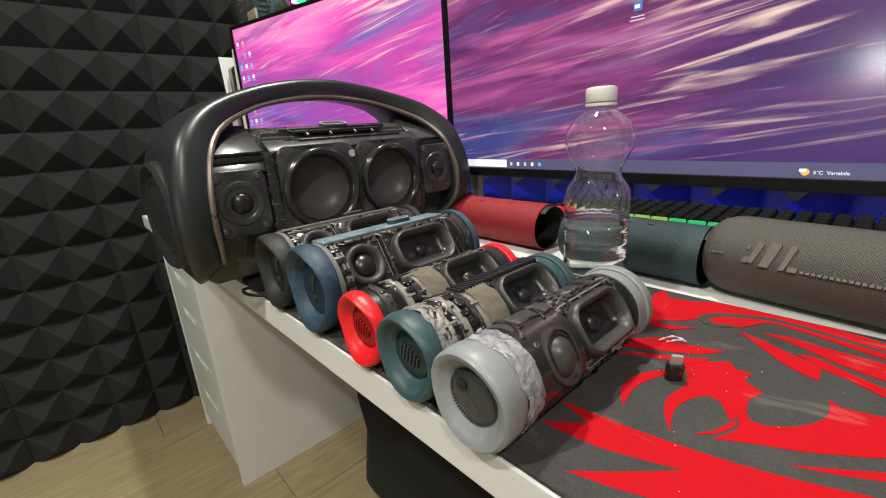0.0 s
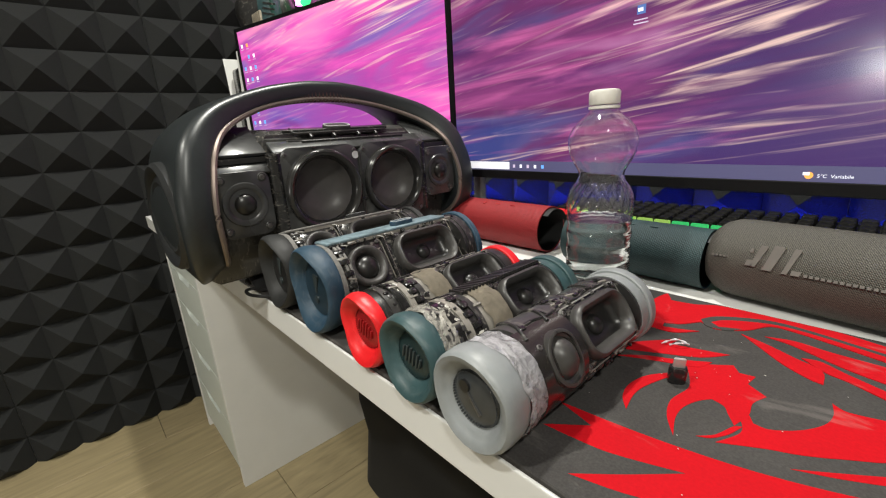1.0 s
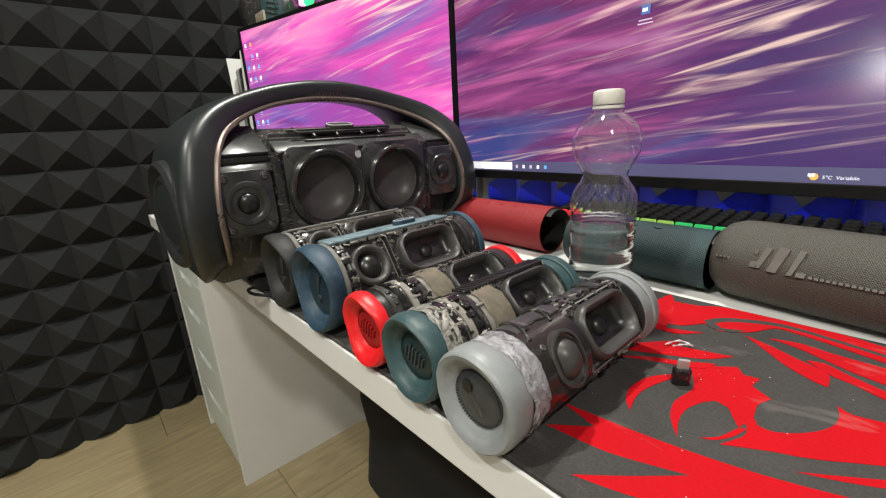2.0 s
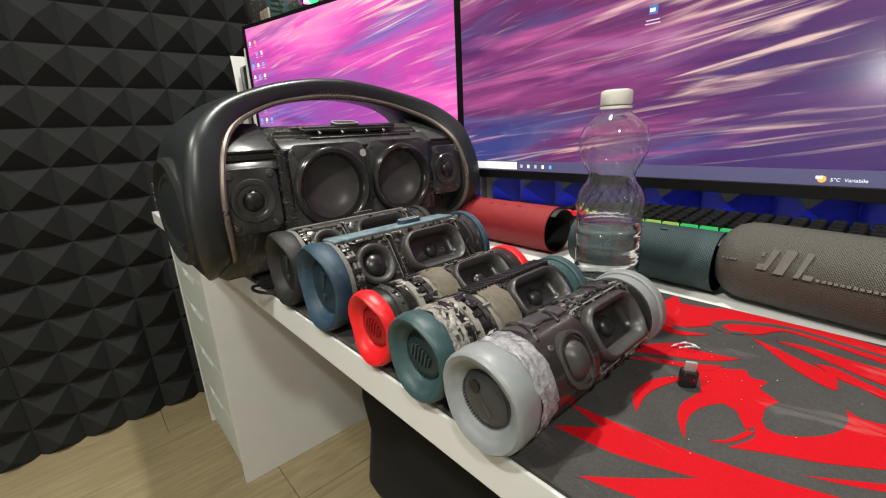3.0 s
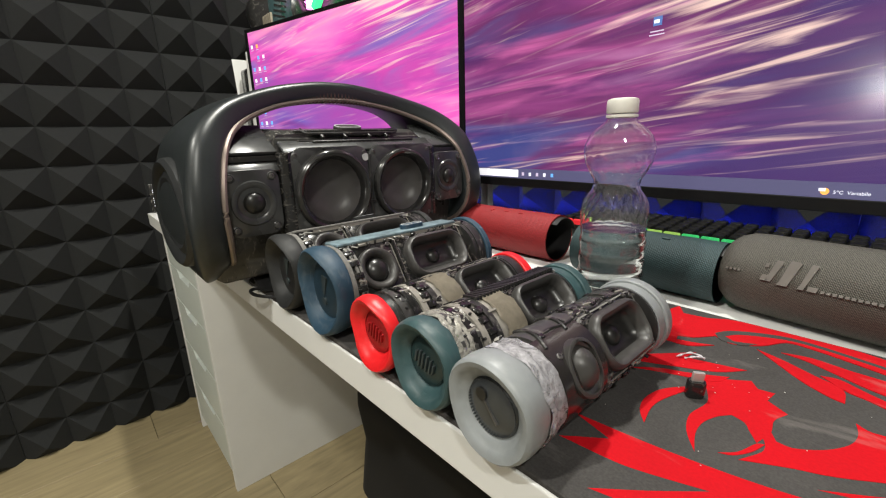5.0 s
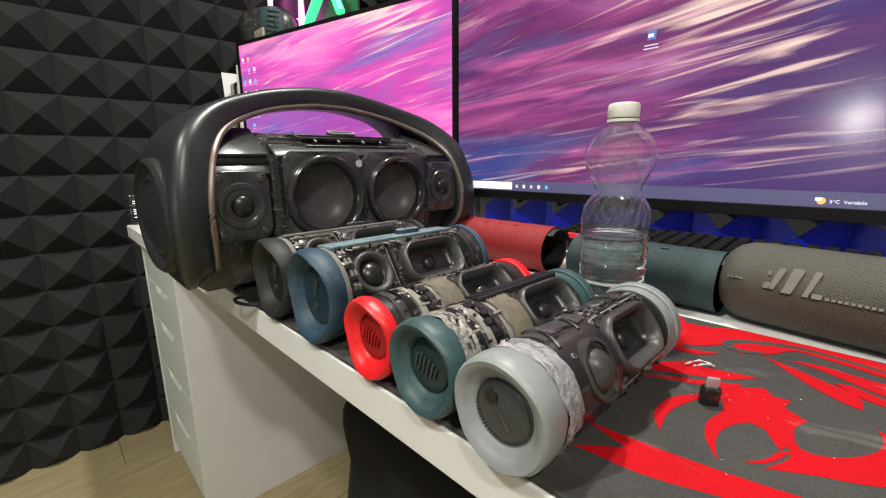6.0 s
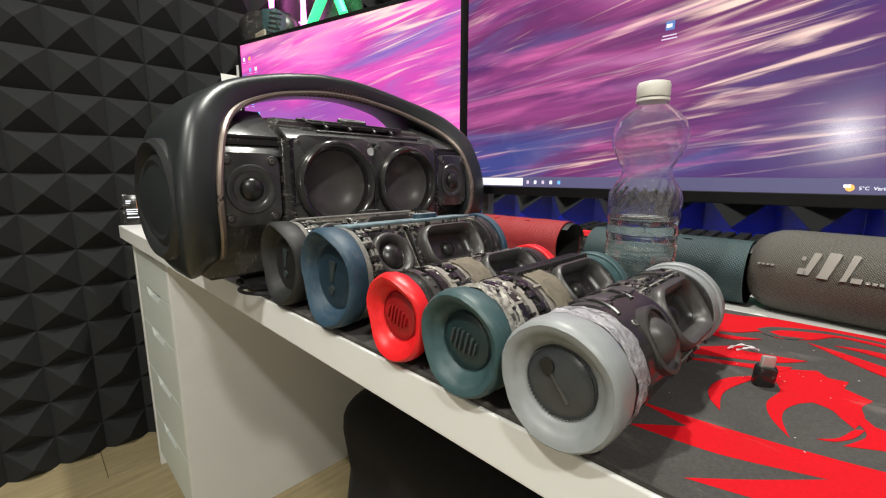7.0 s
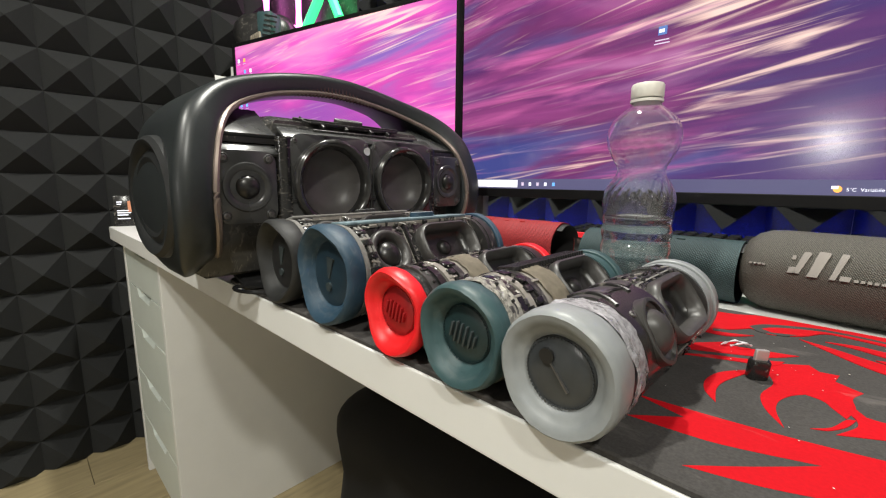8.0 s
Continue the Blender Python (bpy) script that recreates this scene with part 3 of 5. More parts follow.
def driver(parent, name, w, h, r, m, dome=0.35, surround=RUBBER, cone=CONE, dish=1.0, roll=1.0, wide=1.0):
    """A loudspeaker cone with a rolled surround; local z points out of the cone."""
    bm = bmesh.new()
    prof = [(1.0, -0.006), (1.0, 0.0008), (0.98, 0.0038), (0.93, 0.0062), (0.85, 0.0072), (0.76, 0.0062), (0.68, 0.0034), (0.62, 0.0002), (0.595, -0.0030)]
    loops = []
    lim = min(w, h) / 2
    for s, z in prof:
        d = (1 - s) * lim * wide
        loops.append(rrect(w - 2 * d, h - 2 * d, max(r - d, 0.001), z * roll * lim / 0.022))
    rings(bm, loops, False, False)
    ob = part(name, bm, surround, parent, m=m)
    bm = bmesh.new()
    loops = []
    for s, z in ((0.60, -0.0028), (0.55, -0.0042), (0.48, -0.0056), (0.40, -0.0066), (0.30, -0.0073), (0.20, -0.0077), (0.10, -0.0079), (0.01, -0.0080)):
        s *= (1 - 0.405 * wide) / 0.595
        d = (1 - s) * lim
        loops.append(rrect(w - 2 * d, h - 2 * d, max(r - d, 0.0008), (-0.0030 * roll + (z + 0.0028) * dish) * lim / 0.022))
    rings(bm, loops, False, True)
    part("cone", bm, cone, ob)
    if dome:
        rd = lim * dome
        bm = bmesh.new()
        rings(bm, [[(rd * c * math.cos(a), rd * c * math.sin(a), (-0.0030 * roll - 0.0050 * dish) * lim / 0.022 + rd * 0.7 * s) for a in [math.tau * i / 24 for i in range(24)]] for c, s in ((1, 0), (0.93, 0.37), (0.75, 0.66), (0.45, 0.89), (0.1, 1.0))], False, True)
        part("dust_cap", bm, CONE, ob)
    return ob


def screw(parent, m, r=0.0018):
    bm = bmesh.new()
    rings(bm, [[(r * s * math.cos(a), r * s * math.sin(a), z) for a in [math.tau * i / 10 for i in range(10)]] for s, z in ((1, -0.001), (1, 0.0006), (0.8, 0.001), (0.35, 0.001), (0.3, 0.0002))])
    part("screw", bm, SCREW, parent, m=m)


def facing(angle, r, y, x=0.0):
    """A frame on the side of a cylinder along y: z outwards at that angle above +x, local x along the cylinder."""
    a = radians(angle)
    n = Vector((math.cos(a), 0, math.sin(a)))
    u = Vector((0, 1, 0))
    w = n.cross(u)
    p = n * r + u * y + w * x
    return Matrix(((u.x, w.x, n.x, p.x), (u.y, w.y, n.y, p.y), (u.z, w.z, n.z, p.z), (0, 0, 0, 1)))


def arc_band(r0, r1, y0, y1, a0, a1, segs=24):
    bm = bmesh.new()
    loops = []
    for i in range(segs + 1):
        a = radians(a0 + (a1 - a0) * i / segs)
        loops.append([(r * math.cos(a), y, r * math.sin(a)) for r, y in ((r0, y0), (r1, y0), (r1, y1), (r0, y1))])
    return rings(bm, loops)


def rough_band(r0, r1, y0, y1, a0, a1, seed, amount=0.0016, segs=40, rows=9):
    """A lumpy crust wrapped on a cylinder."""
    bm = bmesh.new()
    outer, inner = [], []
    for i in range(segs + 1):
        a = radians(a0 + (a1 - a0) * i / segs)
        lo, li = [], []
        edge0 = noise.noise((i * 0.31, seed, 0.0)) * 0.004
        edge1 = noise.noise((i * 0.37, seed, 5.0)) * 0.004
        for j in range(rows + 1):
            t = j / rows
            y = (y0 + edge0) * (1 - t) + (y1 + edge1) * t
            k = amount * (0.4 + noise.noise((i * 0.55, j * 0.8, seed)) + 0.6 * noise.noise((i * 1.3, j * 1.7, seed + 3))) * (1 if 0 < j < rows else 0)
            r = r0 + (r1 - r0) * t + k
            lo.append(bm.verts.new((r * math.cos(a), y, r * math.sin(a))))
        outer.append(lo)
    for a, b in zip(outer, outer[1:]):
        for j in range(rows):
            bm.faces.new((a[j], a[j + 1], b[j + 1], b[j]))
    bmesh.ops.solidify(bm, geom=bm.faces[:], thickness=0.0012)
    return bm


def bare_speaker(label, x, y, R, L, rubber, tilt, disc, lobes=0.0, kind="flip", yaw=0.0, far=None, emblem="bars", open_from=0.036, depth=0.020):
    ob = thing("speaker", label, "speaker", "opened speakers", m=pose(x, y, TOP + R, 0, 0, yaw))
    far = far or rubber

    def wob(a, yy):
        pinch = 0.0
        for at in (0.1, 3.35):
            d = (a - at + math.pi) % math.tau - math.pi
            pinch += math.exp(-(d / 0.45) ** 2)
        return 1 - lobes * (1.25 * pinch + 0.25 * math.cos(5 * a + 1.0) + 0.25 * math.cos(3 * a + 2.2)) * max(0.0, 1 - max(0.0, yy) / 0.03)

    def wave(bm):
        """The soft lip is not flat: it bows in and out round the rim."""
        for v in bm.verts:
            a = math.atan2(v.co.z, v.co.x)
            v.co.y += lobes * R * (0.9 * math.cos(2 * a - 0.2) + 0.9 + 0.35 * math.cos(3 * a)) * max(0.0, 1 - max(0.0, v.co.y) / depth)
            v.co += v.co.normalized() * 0.0004 * noise.noise(v.co * 160 + Vector((x * 50, 0, 0)))
        return bm

    if kind == "flip":
        deep = 0.0085 if emblem == "mark" else 0.0125
        face = [(0.0035, 0.985), (0.0010, 0.955), (-0.0002, 0.915), (0.0004, 0.860), (0.12 * deep, 0.800), (0.34 * deep, 0.745), (0.58 * deep, 0.695), (0.62 * deep, 0.665), (0.85 * deep, 0.61), (deep, 0.56)]
    else:
        face = [(0.0035, 0.985), (0.0006, 0.955), (-0.0006, 0.920), (0.0004, 0.880), (0.0025, 0.825), (0.006, 0.765), (0.0105, 0.72), (0.0140, 0.69), (0.0152, 0.665), (0.0155, 0.64)]
        deep = 0.0155
    part("end_cap", wave(lathe([(depth, R * 0.86), (depth * 0.98, R * 0.95), (depth * 0.8, R * 0.985), (depth * 0.45, R * 1.0)] + [(a, R * b) for a, b in face], 90, wob, False)), rubber, ob)
    edge = 0.57 if kind == "flip" else 0.66
    rad = part("passive_radiator", lathe([(deep + 0.0001, R * edge), (deep - 0.0006, R * (edge - 0.02)), (deep - 0.0012, R * (edge - 0.05)), (deep - 0.0022, R * 0.35), (deep - 0.003, R * 0.02)], 56, None, True), disc, ob)
    if kind == "flip":
        for i in range(56):
            a = math.tau * i / 56
            q = pose(0, deep - 0.0008, 0, 0, -math.degrees(a), 0)
            if i == 0:
                tooth = part("bead", boxed(R * 0.528, -0.0012, -0.0006, R * 0.54, 0.0004, 0.0006), disc, rad, smooth=False, m=q)
            else:
                o = new("bead", tooth.data)
                o.parent, o.matrix_basis = rad, q
    mark = STEELDARK
    if emblem == "bars":
        for j, (bx, bw, bh) in enumerate(((-0.010, 0.0016, 0.010), (-0.0062, 0.0016, 0.014), (-0.0025, 0.0016, 0.014), (0.0015, 0.0016, 0.014), (0.0055, 0.0016, 0.012), (0.009, 0.0014, 0.008))):
            part("emblem_bar", boxed(bx, deep - 0.0048, -bh / 2, bx + bw, deep - 0.002, bh / 2, bevel=0.0005), mark if rubber is not RED else DISCRED, rad, m=pose(0, 0, 0, 0, 14, 0))
    else:
        turn = pose(0, 0, 0, 0, -38 if kind == "flip" else 8, 0)
        sc = 0.75 if kind == "flip" else 1.0
        tri = [(-0.005 * sc, 0.013 * sc), (0.005 * sc, 0.013 * sc), (0.0012, -0.006 * sc), (-0.0012, -0.006 * sc)]
        if kind == "flip":
            tri = [(-0.0002, 0.004), (0.0002, 0.004), (0.0005, -0.012), (-0.0005, -0.012)]
        part("emblem_stroke", plate(tri, 0, 0.0022), SCREW if kind == "flip" else mark, rad, m=turn @ pose(0, deep - 0.0018, 0.002, 90))
        part("emblem_dot", lathe([(deep - 0.004, 0.0040), (deep - 0.002, 0.0040)], 18), DISCBLACK if kind == "flip" else mark, rad, m=turn @ pose(0, 0, 0.010 if kind == "flip" else -0.012))
    core = R * 0.915
    prof = [(depth - 0.002, core * 0.8)]
    yy = depth - 0.001
    steps = 26
    for i in range(steps + 1):
        s = yy + (L - 0.02 - yy) * i / steps
        r = core * (1.0 if i % 4 else 0.985)
        prof += [(s, r), (s + 0.0008, r)]
    prof.append((L - 0.017, core * 0.8))
    hollow = radians(tilt)

    def flat(a, yy):
        """The core is cut flat behind the drivers."""
        d = (a - hollow + math.pi) % math.tau - math.pi
        if abs(d) < 0.82 and open_from < yy < L - 0.030:
            return min(1.0, 0.20 / max(0.2, math.cos(d)))
        return 1.0

    part("core", lathe(prof, 90, flat), BLACK, ob)
    rw = 0.012 if kind == "flip" else 0.010
    part("rear_collar", lathe([(L - rw - 0.012, R * 0.80), (L - rw - 0.0118, R * 0.94), (L - rw - 0.004, R * 0.95), (L - rw, R * 0.93), (L - rw + 0.001, R * 0.8)], 64), BLACK if kind != "flip" or rubber is RED else far, ob)
    part("rear_cap", lathe([(L - rw, R * 0.80), (L - rw, R * 0.975), (L - rw + 0.001, R * 1.0), (L - 0.003, R * 1.0), (L - 0.0005, R * 0.95), (L, R * 0.86), (L - 0.004, R * 0.7), (L - 0.008, R * 0.6), (L - 0.009, R * 0.05)], 64), far, ob)
    return ob


STEELDARK = mat("dull_emblem", (0.060, 0.075, 0.078), 0.35, metal=0.4)
DISCGREY = mat("radiator_grey", (0.040, 0.044, 0.047), 0.22, scale=90, vary=0.3)
DISCBLUE = mat("radiator_blue_black", (0.012, 0.028, 0.042), 0.4)
DISCTEAL = mat("radiator_teal_black", (0.014, 0.032, 0.034), 0.35)
DISCRED = mat("radiator_dark_red", (0.30, 0.008, 0.010), 0.45)
DISCBLACK = mat("radiator_black", (0.012, 0.012, 0.012), 0.4)


def flange(parent, name, w, h, r, m, depth=0.006, material=GLOSS, rise=0.001):
    bm = bmesh.new()
    rings(bm, [rrect(w, h, r, -depth), rrect(w, h, r, rise - 0.0006), rrect(w - 0.0012, h - 0.0012, r, rise)])
    return part(name, bm, material, parent, m=m)


def frame_ring(parent, name, w, h, r, wi, hi, ri, m, depth, material=GLOSS, rise=0.001):
    """A flat frame with an opening through it."""
    bm = bmesh.new()
    rings(bm, [rrect(w, h, r, -depth), rrect(w, h, r, rise - 0.0006), rrect(w - 0.0012, h - 0.0012, r, rise), rrect(wi, hi, ri, rise), rrect(wi, hi, ri, -depth)], wrap=True)
    return part(name, bm, material, parent, m=m)


def bead(ob, w, h, r, m, seed, material):
    """A ragged line of old sealant round a frame."""
    pts, rad = [], []
    line = rrect(w, h, r, 0.0008, 5)
    for i, p in enumerate(line):
        q = Vector(line[(i + 1) % len(line)])
        p = Vector(p)
        for k in range(max(1, int((q - p).length / 0.0035))):
            at = p + (q - p) * k / max(1, int((q - p).length / 0.0035))
            pts.append(at + Vector((noise.noise(at * 300 + Vector((seed, 0, 0))), noise.noise(at * 300 + Vector((0, seed, 0))), 0)) * 0.0007)
            rad.append(0.0003 + 0.0007 * abs(noise.noise(at * 420 + Vector((0, 0, seed)))))
    part("sealant", tube(pts, rad, 6, True), material, ob, "ragged pale sealant", m=m)


def clutter(ob, core, y0, y1, bands, count, seed):
    """Clips, screws and flecks of glue along the edges of the opened body."""
    r = random.Random(seed)
    kinds = []
    for w, d, h, material, word in ((0.0024, 0.0012, 0.0022, GLOSS, "clip"), (0.0042, 0.0010, 0.0016, SHELLGREY, "latch"), (0.0010, 0.0010, 0.0030, BLACK, "peg"), (0.0016, 0.0022, 0.0014, DUSTY, "tab")):
        bm = boxed(-w, -d, -0.001, w, d, h, bevel=0.0004)
        kinds.append((bm, material, word))
    fleck = bmesh.new()
    bmesh.ops.create_icosphere(fleck, subdivisions=1, radius=0.0011)
    for v in fleck.verts:
        v.co *= 1 + 0.8 * noise.noise(v.co * 1500 + Vector((seed, 0, 0)))
        v.co.z *= 0.5
    kinds.append((fleck, GLUE, "glue_fleck"))
    made = {}
    for i in range(count):
        bm, material, word = kinds[i % len(kinds)]
        a0, a1 = bands[r.randrange(len(bands))]
        m = facing(r.uniform(a0, a1), core + 0.0010, r.uniform(y0, y1)) @ pose(0, 0, 0, 0, 0, r.choice((0, 0, 90, 12, -15)))
        if word in made:
            o = new(word, made[word].data)
            o.parent, o.matrix_basis = ob, m
        else:
            made[word] = part(word, bm, material, ob, m=m)


def flip_insides(ob, R, L, tilt, tweeter, woofer_y, tape, seed):
    core = R * 0.915
    seat = R * 0.645
    w, h = 0.070, 0.042
    f = frame_ring(ob, "driver_frame", 0.080, 0.0455, 0.006, w - 0.004, h - 0.004, 0.0155, facing(tilt, seat, woofer_y), 0.012)
    driver(ob, "woofer", w, h, 0.0165, facing(tilt, seat + 0.0016, woofer_y), 0.40)
    for sx in (-0.0365, 0.0365):
        for sy in (-0.0200, 0.0200):
            screw(ob, facing(tilt, seat + 0.0014, woofer_y + sx, sy), 0.002)
    if tape:
        bead(ob, 0.0805, 0.046, 0.006, facing(tilt, seat + 0.0006, woofer_y), seed, SHELLGREY)
    if tweeter:
        part("bridge", arc_band(core - 0.005, core - 0.0004, 0.0855, 0.0895, tilt - 50, tilt + 50, 30), GLOSS, ob)
        part("tweeter_housing", arc_band(core - 0.002, core + 0.0016, 0.038, 0.0865, tilt - 78, tilt + 50, 48), SMOOTHSHELL, ob, "smooth glossy black shell")
        at = facing(tilt - 5, core - 0.0006, 0.0635)
        frame_ring(ob, "tweeter_rim", 0.0315, 0.0375, 0.0155, 0.0265, 0.0325, 0.0130, at, 0.005, RUBBER, 0.0032)
        bm = bmesh.new()
        rings(bm, [rrect(0.0267 * c, 0.0327 * c, 0.0131 * c, z) for c, z in ((1, -0.002), (1, 0.0012), (0.90, 0.0008), (0.84, -0.0002), (0.78, 0.0010), (0.66, 0.0042), (0.46, 0.0068), (0.22, 0.0082), (0.04, 0.0086))])
        part("tweeter", bm, RUBBER, ob, "soft grey dome", m=at)
        screw(ob, facing(tilt + 20, core + 0.0014, 0.0470), 0.0022)
        screw(ob, facing(tilt - 38, core + 0.0014, 0.0790), 0.0018)
        for y0, a0, a1 in ((0.043, tilt + 34, tilt + 95), (0.072, tilt + 42, tilt + 105), (0.104, tilt + 46, tilt + 105)):
            part("guard_rib", tube([facing(a0 + (a1 - a0) * i / 14, core + 0.0016, y0 + 0.010 * math.sin(math.pi * i / 28)).translation for i in range(15)], 0.0014, 8), BLACK, ob)
    part("shell", arc_band(core - 0.002, core + 0.0012, 0.042, L - 0.030, tilt + 48, 200, 40), SHELLGREY if tape else DUSTY, ob)
    part("shell", arc_band(core - 0.002, core + 0.0012, 0.042, L - 0.030, -80, tilt - 48, 24), DUSTY, ob)
    for k2 in range(14):
        a = tilt + 50 + (k2 * 37) % 95
        part("catch", boxed(-0.0025 - 0.001 * (k2 % 3), -0.0018, 0, 0.0025, 0.0018, 0.0018, bevel=0.0005), GLOSS, ob, m=facing(a, core + 0.001, 0.05 + (k2 * 0.0531) % (L - 0.09)))
    part("wire", tube([facing(tilt + 52 + 3 * math.sin(i * 0.9), core + 0.0018, 0.05 + i * (L - 0.09) / 20).translation for i in range(21)], 0.0011, 6), BLACK, ob)
    if tape:
        part("shell", arc_band(core - 0.002, core + 0.0008, 0.060, 0.0905, tilt - 60, tilt + 60, 30), SHELLGREY, ob)
        part("tape_band", rough_band(core + 0.0022, core + 0.0026, 0.066, 0.089, -70, 160, seed, 0.0007), TAPE, ob, "frayed tan felt tape")
        for y0, stuff in ((0.022, DUSTY), (0.032, GLOSS), (0.041, SHELLGREY), (0.055, BLACK)):
            part("clip_band", arc_band(core - 0.001, core + 0.002, y0, y0 + 0.006, -60, 170), stuff, ob)
        chips = random.Random(int(seed * 10))
        for i in range(24):
            s = 0.0006 + 0.0011 * chips.random() ** 2
            bm = bmesh.new()
            bmesh.ops.create_icosphere(bm, subdivisions=1, radius=s)
            for v in bm.verts:
                v.co *= 1 + 0.9 * noise.noise(v.co * 900 + Vector((i, 0, 0)))
                v.co.z *= 0.45
                v.co.x *= 1.7
            part("glue_crumb", bm, GLUE, ob, m=facing(tilt - 40 + 110 * chips.random() if i % 3 else tilt + 50 + 14 * chips.random(), core + 0.0018, 0.037 + 0.026 * chips.random() if i % 3 else 0.09 + 0.07 * chips.random()) @ pose(0, 0, 0, 0, 0, 180 * chips.random()))
        for i in range(9):
            a = tilt - 60 + i * 17
            part("clip", boxed(-0.004, -0.0025, -0.001, 0.004, 0.0025, 0.003, bevel=0.0006), GLOSS, ob, m=facing(a, core, 0.049 + 0.003 * (i % 2)))
    for y0, a0, a1 in ((0.094, tilt + 42, 170), (0.118, tilt + 42, 165), (L - 0.036, tilt + 42, 150)):
        part("rib", arc_band(core - 0.001, core + 0.0016, y0, y0 + 0.0025, a0, a1), BLACK, ob)
    # pale ring stands in for the highlight along the driver frame's edge
    frame_ring(ob, "frame_pale_edge", 0.0825, 0.0475, 0.007, 0.080, 0.0455, 0.006, facing(tilt, seat + 0.0004, woofer_y), 0.008, FELTGREY)
    clutter(ob, core, 0.088, L - 0.028, ((tilt + 44, tilt + 62), (tilt - 58, tilt - 44)), 34, int(seed * 7))
    if tape:
        clutter(ob, core, 0.022, 0.064, ((tilt - 40, tilt + 75),), 26, int(seed * 11))
    for y0, a0, a1 in ((0.050, tilt + 52, 118), (0.078, tilt + 50, 112), (0.100, tilt + 52, 122), (0.140, tilt + 50, 116)):
        part("tab", arc_band(core, core + 0.0026, y0, y0 + 0.011, a0, a1, 14), DUSTY, ob)


# grey one
g = bare_speaker("opened portable speaker with grey rubber end caps and bare drivers", 0.942, -0.011, 0.0336, 0.197, GREY, 32, DISCGREY, 0.024, emblem="mark", open_from=0.0885, depth=0.0215)
flip_insides(g, 0.0336, 0.197, 33, True, 0.128, False, 1.0)
part("glue_crust", rough_band(0.0329, 0.0312, 0.0195, 0.040, -80, 160, 2.2, 0.0014), CRUST, g, "torn whitish glue crust")
for i in range(7):
    a, y = -20 + (i * 23) % 60, 0.045 + (i * 0.0173) % 0.06
    bm = bmesh.new()
    bmesh.ops.create_icosphere(bm, subdivisions=2, radius=0.0008 + 0.0012 * ((i * 7) % 5) / 5)
    for v in bm.verts:
        v.co *= 1 + 0.9 * noise.noise(v.co * 900 + Vector((i, 0, 0)))
        v.co.z *= 0.35
    part("glue_crumb", bm, GLUE, g, m=facing(a - 18, 0.0315, y))
# teal one
t = bare_speaker("dark teal opened portable speaker with taped body and bare woofer", 0.8745, -0.008, 0.0338, 0.190, GREEN, 44, DISCTEAL, 0.034, open_from=0.089, depth=0.0185)
flip_insides(t, 0.0338, 0.190, 44, False, 0.131, True, 4.0)
part("glue_crust", rough_band(0.0328, 0.0314, 0.0170, 0.0400, -80, 160, 8.2, 0.0020), GLUEFILM, t, "crumbled pale glue crust")
for i in range(26):
    part("fin", boxed(-0.0009, -0.008, 0.0, 0.0009, 0.008, 0.0028), BLACK, t, smooth=False, m=facing(98, 0.0322, 0.062 + i * 0.004))
# red one
r = bare_speaker("red opened portable speaker with taped body and bare woofer", 0.8075, -0.006, 0.0330, 0.192, RED, 48, DISCRED, 0.066, open_from=0.088, depth=0.0150)
flip_insides(r, 0.0330, 0.192, 48, False, 0.130, True, 6.0)


